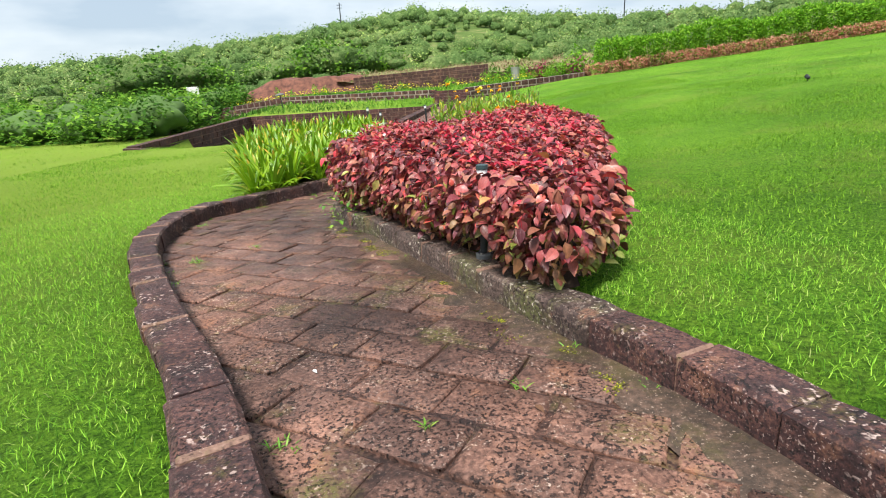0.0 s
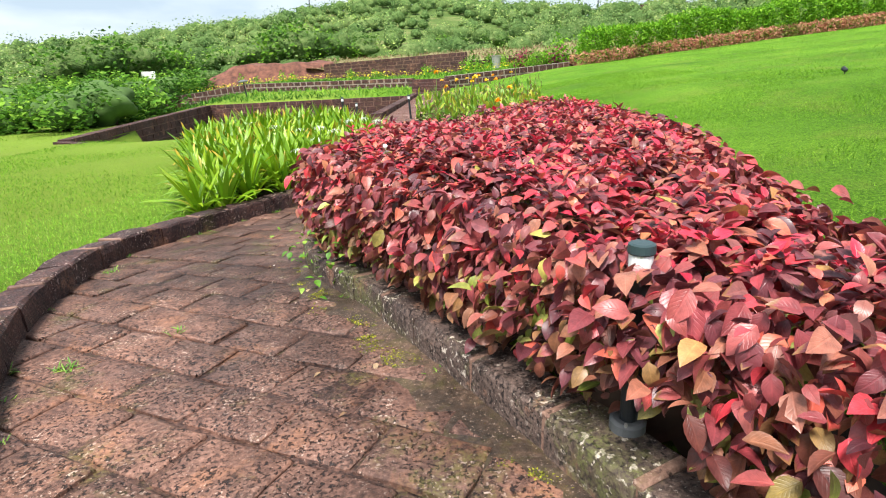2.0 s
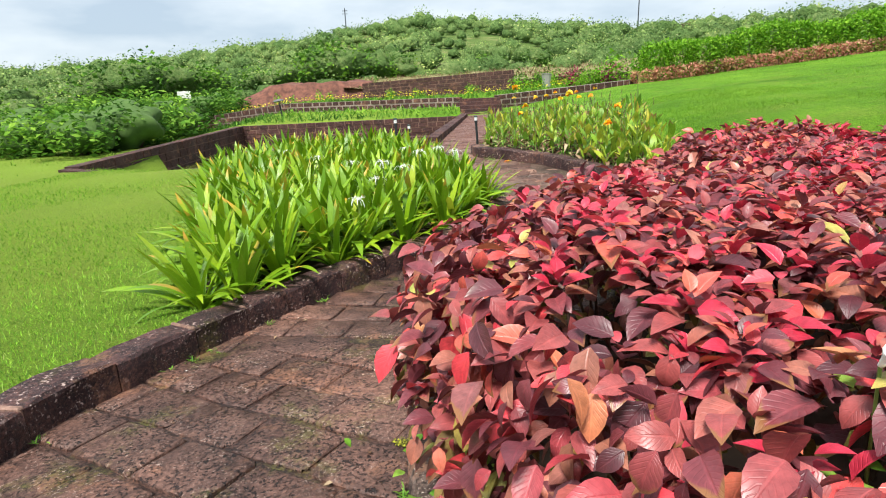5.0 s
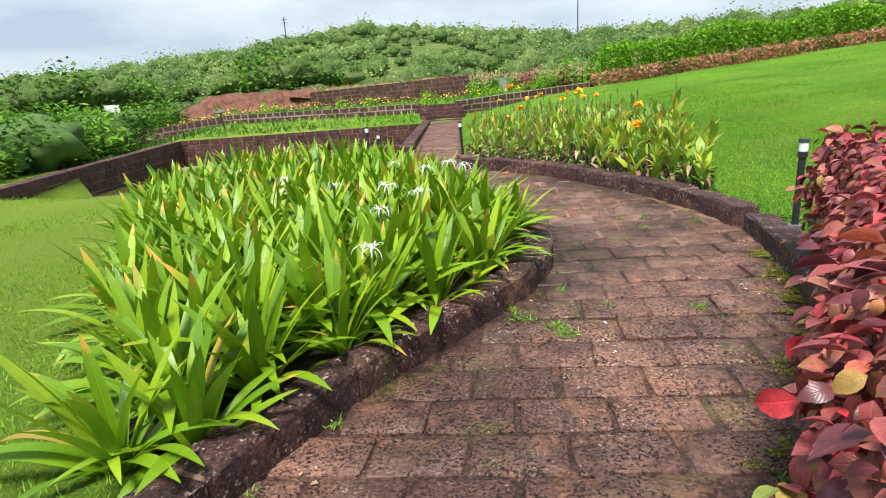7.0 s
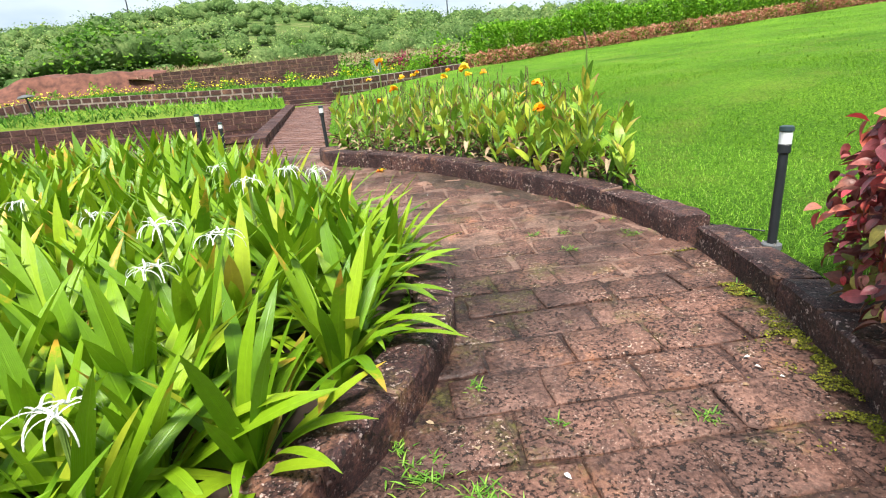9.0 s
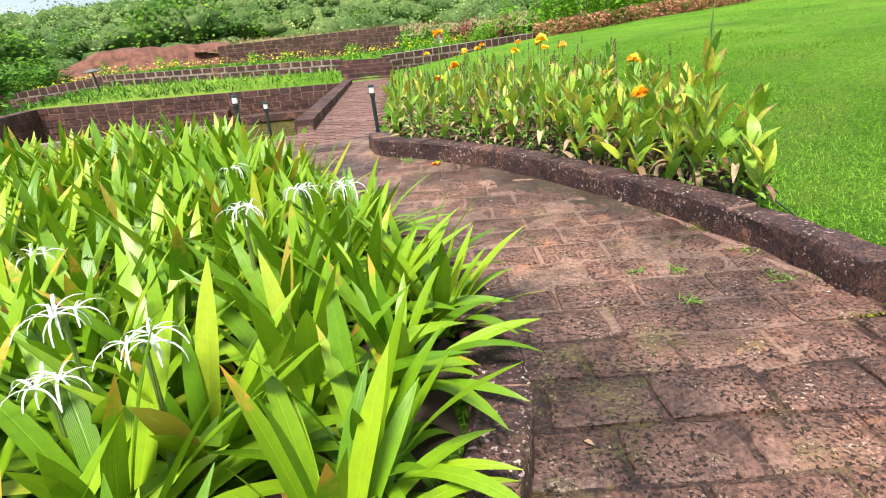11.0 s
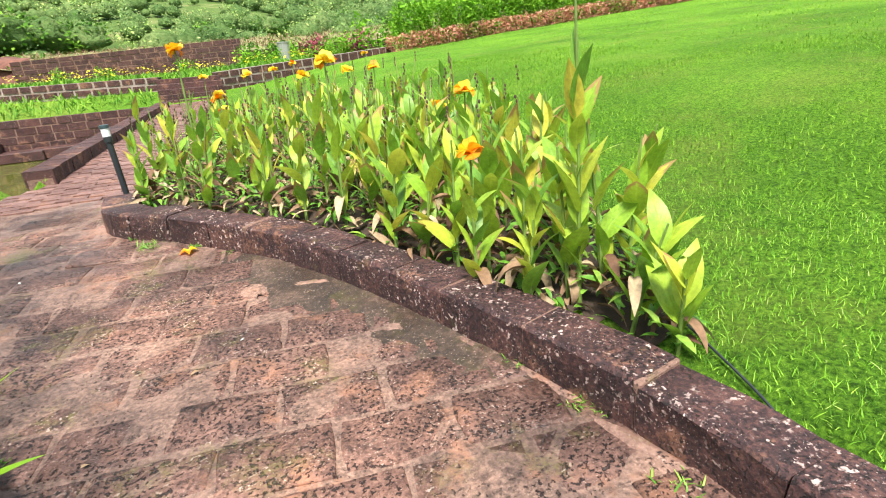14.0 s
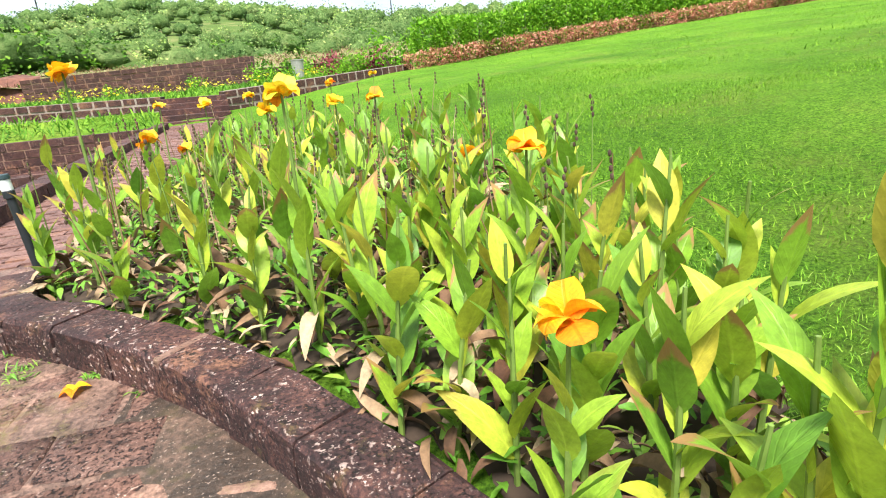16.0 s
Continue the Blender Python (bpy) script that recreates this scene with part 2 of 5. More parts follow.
M_WEED = leaf_material("weed_leaf", [(0.0, (0.08, 0.21, 0.02)), (0.6, (0.14, 0.32, 0.03)), (1.0, (0.28, 0.42, 0.06))], 0.5, 0.3)
M_MOSS = leaf_material("yellow_moss", [(0.0, (0.07, 0.072, 0.010)), (0.6, (0.17, 0.175, 0.015)), (1.0, (0.32, 0.31, 0.028))], 0.9, 0.1)
M_STEM = plain("green_stem", (0.16, 0.24, 0.05), 0.5, 0, (0.10, 0.16, 0.03))
M_BARK = plain("brown_stem", (0.09, 0.055, 0.035), 0.9, 0, (0.05, 0.03, 0.02))
M_PETAL = leaf_material("orange_petal", [(0.0, (0.80, 0.20, 0.01)), (0.3, (0.86, 0.40, 0.01)), (0.55, (0.9, 0.62, 0.02)), (1.0, (0.9, 0.72, 0.04))], 0.5, 0.3, (0.9, 0.5, 0.5))
M_WHITE = leaf_material("white_petal", [(0.0, (0.78, 0.8, 0.78)), (1.0, (0.86, 0.86, 0.84))], 0.5, 0.3)
M_YELLOW = leaf_material("yellow_petal", [(0.0, (0.75, 0.58, 0.01)), (1.0, (0.85, 0.75, 0.05))], 0.5, 0.3)
M_HEDGE = leaf_material("bright_hedge_leaf", [(0.0, (0.07, 0.19, 0.012)), (0.5, (0.15, 0.36, 0.02)), (1.0, (0.27, 0.48, 0.04))], 0.75, 0.3, spec=0.15)
M_LOWHEDGE = leaf_material("coppery_hedge_leaf", [(0.0, (0.14, 0.035, 0.025)), (0.4, (0.50, 0.17, 0.115)), (0.8, (0.68, 0.36, 0.24)), (1.0, (0.30, 0.26, 0.06))], 0.5, 0.2)
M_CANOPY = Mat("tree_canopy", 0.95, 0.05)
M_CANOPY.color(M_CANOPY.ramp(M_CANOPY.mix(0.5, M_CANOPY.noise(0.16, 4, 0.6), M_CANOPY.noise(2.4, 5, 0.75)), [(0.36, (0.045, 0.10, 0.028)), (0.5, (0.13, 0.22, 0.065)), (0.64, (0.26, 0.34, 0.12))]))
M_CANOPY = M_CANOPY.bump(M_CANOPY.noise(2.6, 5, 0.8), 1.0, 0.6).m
M_BUSH = leaf_material("bush_leaf", [(0.0, (0.05, 0.13, 0.02)), (0.5, (0.10, 0.24, 0.03)), (1.0, (0.19, 0.34, 0.05))], 0.9, 0.3, spec=0.08, drift=0.3)
# woodland greens are paled and lifted to paint the hill's haze
M_WOODS = leaf_material("hazed_woodland_leaf", [(0.0, (0.101, 0.190, 0.057)), (0.45, (0.190, 0.314, 0.098)), (0.8, (0.280, 0.403, 0.138)), (1.0, (0.358, 0.403, 0.184))], 0.95, 0.3, spec=0.05, drift=0.16)
M_SOIL = plain("red_soil", (0.20, 0.082, 0.055), 0.95, 0, (0.06, 0.026, 0.02), 2.6)
M_CROWN_SHADE = plain("crown_shade_green", (0.085, 0.16, 0.035), 0.95, 0, (0.045, 0.09, 0.02), 2.5)
M_BED = plain("dark_bed_soil", (0.055, 0.036, 0.024), 0.95, 0, (0.028, 0.019, 0.013), 14)
M_DRYGRASS = plain("dry_grass_bank", (0.26, 0.22, 0.10), 0.95, 0, (0.12, 0.17, 0.045), 0.9)
M_BLACK = plain("black_painted_metal", (0.022, 0.026, 0.03), 0.45, 0.0)
M_TEAL = plain("dark_teal_cap", (0.03, 0.055, 0.06), 0.45)
M_LENS = plain("white_plastic_lens", (0.8, 0.82, 0.82), 0.35)
M_GREYBIN = plain("grey_steel", (0.36, 0.35, 0.33), 0.5, 0.3)
M_SIGN = plain("white_board", (0.75, 0.75, 0.72), 0.6)


def water_material():
    m = Mat("murky_green_water", 0.06, 0.5)
    m.color(m.ramp(m.noise(1.4, 4), [(0.35, (0.055, 0.065, 0.012)), (0.65, (0.10, 0.105, 0.02))]))
    m.bump(m.noise(6, 2), 0.06, 0.01)
    return m.m


M_WATER = water_material()


# ---- plan ----
def curve(points, step=0.08):
    """A smooth line through points, evenly sampled."""
    p = np.array([points[0], *points, points[-1]], float)
    out = []
    for i in range(1, len(p) - 2):
        a, b, c, d = p[i - 1:i + 3]
        for s in np.linspace(0, 1, max(2, int(np.linalg.norm(c - b) / 0.03)), endpoint=False):
            out.append(0.5 * (2 * b + (c - a) * s + (2 * a - 5 * b + 4 * c - d) * s * s + (3 * b - a - 3 * c + d) * s ** 3))
    out = np.array(out + [p[-1]])
    run = np.r_[0, np.cumsum(np.linalg.norm(np.diff(out, axis=0), axis=1))]
    at = np.linspace(0, run[-1], max(2, int(run[-1] / step)))
    return np.c_[np.interp(at, run, out[:, 0]), np.interp(at, run, out[:, 1])]


LEFT = curve([(-0.45, -4), (-0.42, -2), (-0.36, 0), (-0.42, 0.9), (-0.65, 1.45), (-1.09, 2.19), (-1.59, 2.92), (-2.32, 4.07), (-2.87, 5.1), (-3.15, 6.1),
              (-3.25, 6.7), (-3.2, 7.2), (-3.01, 7.75), (-2.72, 8.35), (-2.38, 8.9), (-1.98, 9.36), (-1.54, 9.75), (-1.12, 10.12), (-0.85, 10.45), (-0.66, 10.75),
              (-0.53, 11.15), (-0.47, 11.65), (-0.5, 12.2), (-0.6, 12.7), (-0.75, 13.2), (-1.05, 13.9), (-1.5, 14.8), (-1.98, 15.8), (-2.2, 16.7)])
RIGHT = curve([(1.2, -4), (1.3, -1), (1.3, 0), (1.2, 1.0), (1.04, 1.47), (0.86, 1.9), (0.56, 2.47), (0.23, 3.06), (-0.17, 3.89), (-0.8, 5.12), (-1.13, 5.62),
               (-1.34, 6.1), (-1.42, 6.55), (-1.35, 7.0), (-1.08, 7.45), (-0.64, 7.97), (-0.12, 8.55), (0.27, 8.95), (0.6, 9.42), (0.92, 10.04), (1.2, 10.75), (1.37, 11.3),
               (1.42, 11.8), (1.38, 12.3), (1.27, 12.8), (1.12, 13.33), (0.88, 14.0), (0.62, 14.57), (0.28, 15.1), (-0.13, 15.57), (-0.6, 16.1), (-0.68, 16.7)])
LEFT_SIDE = np.r_[LEFT, [(-2.25, 18.3)], [(-1.55, 18.9)], [(-1.25, 22.5)], [(-0.25, 30.5)]]
RIGHT_SIDE = np.r_[RIGHT, [(-0.6, 17.2)], [(1.1, 30.5)]]
PATH_POLY = np.r_[LEFT_SIDE, RIGHT_SIDE[::-1]]
TANK = np.array([(-2.4, 18.9), (-1.75, 19.2), (-1.5, 22.5), (-0.62, 29.45), (-10.4, 29.3), (-10.1, 18.0), (-8.6, 17.4)])


def inside(poly, x, y):
    x, y = np.asarray(x, float), np.asarray(y, float)
    res = np.zeros(x.shape, bool)
    for (x0, y0), (x1, y1) in zip(poly, np.roll(poly, -1, axis=0)):
        if y0 != y1:
            res ^= ((y0 > y) != (y1 > y)) & (x < (x1 - x0) * (y - y0) / (y1 - y0) + x0)
    return res


def dist(line, x, y):
    """Distance of points to an open line."""
    x, y = np.asarray(x, float), np.asarray(y, float)
    best = np.full(x.shape, 1e9)
    for (x0, y0), (x1, y1) in zip(line[:-1:2], np.r_[line[2::2], line[-1:]]):
        dx, dy = x1 - x0, y1 - y0
        s = np.clip(((x - x0) * dx + (y - y0) * dy) / max(dx * dx + dy * dy, 1e-9), 0, 1)
        best = np.minimum(best, np.hypot(x - x0 - s * dx, y - y0 - s * dy))
    return best


def smooth(v, a, b):
    s = np.clip((v - a) / (b - a), 0, 1)
    return s * s * (3 - 2 * s)


def base(x, y):
    """Height of the walked paving."""
    x, y = np.asarray(x, float), np.asarray(y, float)
    v = np.clip(y, 1.0, 15.6)
    return 0.27525 + 0.02797 * np.clip(x, -4, 3) - 0.00507 * v - 0.00767 * v ** 2 + 0.00049 * v ** 3 + 0.022 * (np.clip(y, 15.6, 29.5) - 15.6) \
        + np.interp(y, [3.5, 5.6, 6.5, 7.6, 8.8, 9.3, 10, 13, 15.5], [0, 0.03, 0.02, -0.03, -0.06, -0.045, 0, 0.025, -0.02])


def wall2_y(x):
    return np.where(x < 0, 32.5 - 0.288 * x, 32.5 + 0.45 * x)


def hill(x, y):
    r, az = np.hypot(x, y), np.degrees(np.arctan2(x, y))
    elev = np.interp(az, [-180, -60, -40, -34, -27, -20, -13.6, -7, -3.4, 0, 5.4, 9.5, 12.7, 18, 23, 31, 45, 70, 180], [2.2, 3.2, 3.5, 3.8, 4.3, 5.1, 5.9, 6.7, 7.1, 6.85, 6.3, 5.5, 4.9, 4.0, 3.7, 3.4, 3.2, 3.0, 2.5])
    crest = 1.5 + 170 * np.tan(np.radians(elev)) - 4.6
    return crest * smooth(r, 50, 175) ** 0.9


def height(x, y):
    x, y = np.asarray(x, float), np.asarray(y, float)
    g = base(x, y)
    d = np.minimum(dist(LEFT_SIDE[::3], x, y), dist(RIGHT_SIDE[::3], x, y))
    w = smooth(d, 0.2, 7.0)
    xc = np.interp(y, [-4, 1, 3.5, 7, 9, 11, 13, 16, 30], [0.4, 0.3, -0.9, -2.3, -0.9, 0.4, 0.3, -1.3, 0.3])
    side = smooth(x - xc, -1.2, 1.2)
    left = 0.15 - 0.015 * np.minimum(d, 60)
    right = 0.15 + 0.02 * np.clip(y, 0, 60) + 0.09 * np.clip(x - 1.5, 0, 60)
    z = g + 0.12 + w * (left * (1 - side) + right * side - g - 0.12)
    z = z - 0.055 * (1 - smooth(d, 0.22, 0.5))
    z = z - 0.20 * smooth(y, 16.2, 17.2) * smooth(-x, 1.9, 2.4) * (1 - smooth(-x, 7, 9)) * (1 - smooth(y, 20, 26))
    terrace = np.interp(x, [-40, -17, -10, 0, 12], [-0.2, 0.35, 1.1, 1.15, 1.75]) + 0.012 * (y - 31)
    slope = 0.46 + 0.38 * np.clip((y - 29.7) / (wall2_y(x) - 29.7), 0, 1)
    z = np.where((y > 29.7) & (x < -0.45) & (x > -14), slope + (z - slope) * smooth(-x, 10, 14), z)
    up = smooth(y - wall2_y(x), -0.05, 0.25) * (1 - smooth(x, 9, 13))
    z = z * (1 - up) + np.maximum(terrace, z) * up
    lawn = np.maximum(z, right)
    z = np.where((x > 9) & (y > 20), lawn * smooth(x, 9, 13) + z * (1 - smooth(x, 9, 13)), z)
    z = np.where(inside(PATH_POLY, x, y) | (d < 0.13), g - 0.09, z)
    z = np.where(inside(TANK, x, y), -1.0, z)
    return z + hill(x, y)


# ---- mesh helpers ----
def link_mesh(name, v, f, material, parent=None, label="", smoothed=False, kind="", uv=None):
    me = bpy.data.meshes.new(name)
    v, f = np.asarray(v, np.float32), np.asarray(f, np.int32)
    me.vertices.add(len(v))
    me.vertices.foreach_set("co", v.ravel())
    me.loops.add(f.size)
    me.loops.foreach_set("vertex_index", f.ravel())
    me.polygons.add(len(f))
    me.polygons.foreach_set("loop_start", np.arange(len(f), dtype=np.int32) * f.shape[1])
    if smoothed:
        me.polygons.foreach_set("use_smooth", np.ones(len(f), bool))
    me.update(calc_edges=True)
    if uv is not None:
        me.uv_layers.new(name="leaf").data.foreach_set("uv", np.asarray(uv, np.float32)[f.ravel() % len(uv)].ravel())
    me.materials.append(material)
    ob = new(name, me)
    ob.parent = parent
    return tagged(ob, label, kind=kind)


def part(name, bm, material, parent=None, label="", smoothed=False):
    me = bpy.data.meshes.new(name)
    bm.to_mesh(me)
    bm.free()
    me.materials.append(material)
    if smoothed:
        for p in me.polygons:
            p.use_smooth = True
    ob = new(name, me)
    ob.parent = parent
    return tagged(ob, label)


def thing(name, label, category, group="", at=(0, 0, 0), kind=""):
    ob = new(name)
    ob.empty_display_size = 0.1
    ob.location = at
    return tagged(ob, label, category, group, kind)


def placed(name, me, m, parent=None):
    ob = new(name, me)
    ob.parent = parent
    ob.matrix_basis = m
    return ob


def turns(yaw, pitch, roll, scale):
    """Stack of rotations: leaf's length along +y raised by pitch, turned by yaw, rolled about itself."""
    cy, sy, cp, sp, cr, sr = np.cos(yaw), np.sin(yaw), np.cos(pitch), np.sin(pitch), np.cos(roll), np.sin(roll)
    o, i = np.zeros_like(cy), np.ones_like(cy)
    rz = np.stack([np.stack([cy, -sy, o], -1), np.stack([sy, cy, o], -1), np.stack([o, o, i], -1)], -2)
    rx = np.stack([np.stack([i, o, o], -1), np.stack([o, cp, -sp], -1), np.stack([o, sp, cp], -1)], -2)
    ry = np.stack([np.stack([cr, o, sr], -1), np.stack([o, i, o], -1), np.stack([-sr, o, cr], -1)], -2)
    return rz @ rx @ ry * np.asarray(scale)[..., None, None]


def batch(name, tv, tf, rot, pos, material, parent=None, label="", kind="stuff", smoothed=True):
    """Many copies of one small shape joined into one mesh."""
    tv, tf = np.asarray(tv, float), np.asarray(tf, int)
    v = np.einsum("nij,kj->nki", rot, tv) + pos[:, None, :]
    f = tf[None] + (np.arange(len(pos)) * len(tv))[:, None, None]
    return link_mesh(name, v.reshape(-1, 3), f.reshape(-1, tf.shape[1]), material, parent, label, smoothed, kind, blade_uv(tv))


def blade_uv(tv):
    """Across and along a leaf made by blade()."""
    n = len(tv) // 3
    if len(tv) < 9 or len(tv) % 3:
        return None
    return np.array([(u, i / (n - 1)) for i in range(n) for u in (0.0, 0.5, 1.0)])


def blade(length, width, rows, droop, fold, shape, cup=0.0):
    """A leaf along +y: rows of three points; shape gives the half width along it; droop bends it down."""
    v, f = [], []
    for i in range(rows + 1):
        s = i / rows
        w = width * 0.5 * shape(s)
        a = droop * s
        y = length * (math.sin(a) / droop * 1.0 if droop else s)
        z = -length * (1 - math.cos(a)) / droop if droop else 0.0
        v += [(-w, y, z + fold * w + cup * w * s), (0, y, z), (w, y, z + fold * w + cup * w * s)]
    for i in range(rows):
        k = 3 * i
        f += [(k, k + 1, k + 4, k + 3), (k + 1, k + 2, k + 5, k + 4)]
    return np.array(v), np.array(f)


def ovate(s):
    return max(0.05, math.sin(math.pi * min(1.0, 0.02 + 0.98 * s ** 0.88)) ** 1.2) if s < 0.999 else 0.02


def strap(s):
    return min(1.0, 0.55 + s * 1.6) * (1 - max(0.0, (s - 0.62) / 0.38) ** 1.8 * 0.97)


def lance(s):
    return max(0.05, math.sin(math.pi * min(1.0, 0.06 + s * 0.94) ** 0.85) ** 0.8)


def leaf_mesh(name, v, f, material):
    me = bpy.data.meshes.new(name)
    me.from_pydata([tuple(p) for p in v], [], [tuple(int(k) for k in q) for q in f])
    for p in me.polygons:
        p.use_smooth = True
    uv = blade_uv(v)
    if uv is not None and len(v) < 60:
        me.uv_layers.new(name="leaf").data.foreach_set("uv", uv[np.asarray(f).ravel()].astype(np.float32).ravel())
    me.materials.append(material)
    return me


def tube(bm, points, radii, sides=8, cap=True):
    rings = []
    for i, (p, r) in enumerate(zip(points, radii)):
        a = Vector(points[max(0, i - 1)])
        b = Vector(points[min(len(points) - 1, i + 1)])
        q = (b - a).to_track_quat("Z", "Y").to_matrix()
        rings.append([bm.verts.new(Vector(p) + q @ Vector((r * math.cos(t), r * math.sin(t), 0))) for t in (2 * math.pi * k / sides for k in range(sides))])
    for u, w in zip(rings, rings[1:]):
        for k in range(sides):
            bm.faces.new((u[k], u[(k + 1) % sides], w[(k + 1) % sides], w[k]))
    if cap:
        bm.faces.new(rings[0][::-1])
        bm.faces.new(rings[-1])
    return bm


def box(bm, size, m=None, bevel=0.0):
    got = bmesh.ops.create_cube(bm, size=1.0, matrix=(m or Matrix()) @ Matrix.Diagonal((*size, 1)))
    if bevel:
        edges = list({e for v in got["verts"] for e in v.link_edges})
        bmesh.ops.bevel(bm, geom=edges, offset=bevel, segments=1, affect="EDGES")
    return bm


def zz(x, y):
    return float(height(np.array([x]), np.array([y]))[0])


def scatter(rng, poly, count):
    """Random points inside a polygon."""
    lo, hi = poly.min(0), poly.max(0)
    got = np.zeros((0, 2))
    while len(got) < count:
        p = rng.uniform(lo, hi, (count * 3, 2))
        got = np.r_[got, p[inside(poly, p[:, 0], p[:, 1])]]
    return got[:count]


# ---- ground ----
def grow(start, stop, first, factor):
    out, s = [start], first
    while abs(out[-1]) < abs(stop):
        out.append(out[-1] + math.copysign(s, stop))
        s *= factor
    return out


def build_ground():
    xs = np.array(sorted(set(grow(-12, -420, 0.3, 1.12)[1:] + list(np.arange(-12, -4.5, 0.3)) + list(np.arange(-4.5, 5, 0.13)) + grow(5, 420, 0.3, 1.12))))
    ys = np.array(sorted(set(grow(-4, -200, 0.4, 1.2)[1:] + list(np.arange(-4, 20, 0.14)) + list(np.arange(20, 48, 0.3)) + grow(48, 420, 0.5, 1.1))))
    x, y = np.meshgrid(xs, ys)
    z = height(x, y)
    d = np.minimum(dist(LEFT_SIDE[::3], x, y), dist(RIGHT_SIDE[::3], x, y))
    z = z + 0.03 * (np.sin(x * 0.9 + np.sin(y * 0.7)) * np.sin(y * 1.1)) * smooth(d, 1, 4)
    nx = len(xs)
    i, j = np.meshgrid(np.arange(nx - 1), np.arange(len(ys) - 1))
    k = (j * nx + i).ravel()
    ob = link_mesh("ground", np.c_[x.ravel(), y.ravel(), z.ravel()], np.c_[k, k + 1, k + 1 + nx, k + nx], M_GROUND, smoothed=True, kind="structure")
    tagged(ob, "bright green mown lawn on rolling ground", "ground")


build_ground()


def build_path_bed():
    xs, ys = np.arange(-3.6, 1.9, 0.07), np.arange(-4, 30.5, 0.07)
    x, y = np.meshgrid(xs, ys)
    keep = inside(PATH_POLY, x, y) | (np.minimum(dist(LEFT_SIDE[::2], x, y), dist(RIGHT_SIDE[::2], x, y)) < 0.09)
    rough = np.array([noise.noise((a * 3, b * 3, 0)) for a, b in zip(x.ravel(), y.ravel())]).reshape(x.shape)
    z = base(x, y) - 0.015 + 0.010 * smooth(y, 10.5, 12.5) + 0.013 * rough
    nx = len(xs)
    i, j = np.meshgrid(np.arange(nx - 1), np.arange(len(ys) - 1))
    whole = keep[:-1, :-1] & keep[1:, 1:]
    edge = (y + 0.5 * np.sin(x * 2.1) + 0.3 * rough)[:-1, :-1] < 11.6
    for sel, mat, label in ((whole & edge, M_MORTAR, "dark mud and mortar between worn paving stones"), (whole & ~edge, M_WORN, "patchy pinkish mortar between worn paving stones")):
        k = (j * nx + i)[sel].ravel()
        ob = link_mesh("path_bed", np.c_[x.ravel(), y.ravel(), z.ravel()], np.c_[k, k + 1, k + 1 + nx, k + nx], mat, smoothed=True, kind="structure")
        tagged(ob, label, "path")


build_path_bed()


def offset(line, o):
    tan = np.gradient(line, axis=0)
    tan /= np.linalg.norm(tan, axis=1)[:, None]
    return line + np.c_[-tan[:, 1], tan[:, 0]] * o


# ---- kerbs ----
def kerb_stones(name, line, outward, label, seed, width=0.24, tall=0.19, breaks=()):
    """A kerb of laterite stones along a line; outward is +1 where the ground lies left of the line's run."""
    rng = random.Random(seed)
    run = np.r_[0, np.cumsum(np.linalg.norm(np.diff(line, axis=0), axis=1))]
    tan = np.gradient(line, axis=0)
    tan /= np.linalg.norm(tan, axis=1)[:, None]
    nor = np.c_[-tan[:, 1], tan[:, 0]] * outward
    top = thing(name, label, "kerb", kind="structure")
    i0 = 0
    s = 0.0
    while s < run[-1] - 0.1:
        e = min(run[-1], s + rng.uniform(0.36, 0.56))
        n = 5
        at = np.linspace(s + 0.004, e - 0.004, n)
        dz, din, wv = rng.uniform(-0.006, 0.006), rng.uniform(-0.005, 0.005), width + rng.uniform(-0.02, 0.02)
        px, py = np.interp(at, run, line[:, 0]), np.interp(at, run, line[:, 1])
        qx, qy = np.interp(at, run, nor[:, 0]), np.interp(at, run, nor[:, 1])
        z0 = base(px, py)
        prof = [(din, -0.1), (din + rng.uniform(-0.006, 0.006), 0.6 * tall), (din + 0.004, tall - 0.022), (din + 0.022, tall), (wv - 0.025, tall + rng.uniform(-0.008, 0.004)), (wv, tall - 0.03), (wv, -0.1)]
        v, f = [], []
        for i in range(n):
            endy = 0.012 if i in (0, n - 1) else 0.0
            for k, (o, h) in enumerate(prof):
                hh = h - (endy if k in (3, 4) else 0) + (dz if h > 0 else 0) + (rng.uniform(-0.006, 0.006) if h > 0 else 0)
                oo = o + rng.uniform(-0.005, 0.005)
                v.append((px[i] + qx[i] * oo, py[i] + qy[i] * oo, z0[i] + hh))
        m = len(prof)
        for i in range(n - 1):
            for k in range(m - 1):
                a = i * m + k
                f.append((a, a + 1, a + 1 + m, a + m))
        f += [tuple(range(m - 1, -1, -1)), tuple((n - 1) * m + k for k in range(m))]
        me = bpy.data.meshes.new("kerb_stone")
        me.from_pydata(v, [], f)
        if outward > 0:
            me.flip_normals()
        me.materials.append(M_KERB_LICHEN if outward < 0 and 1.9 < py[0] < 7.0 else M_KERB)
        placed("kerb_stone", me, Matrix(), top)
        if rng.random() < 0.6 and i0 > 0:
            bm = bmesh.new()
            a = math.atan2(qy[0], qx[0])
            box(bm, (wv - 0.02, rng.uniform(0.02, 0.05), tall + 0.035), Matrix.Translation((px[0] + qx[0] * (wv / 2 - 0.004), py[0] + qy[0] * (wv / 2 - 0.004), float(z0[0]) + tall / 2 - 0.022)) @ Matrix.Rotation(a, 4, "Z"), 0.008)
            part("mortar_joint", bm, M_PINK, top, "pinkish mortar joint")
        i0 += 1
        s = e
    return top


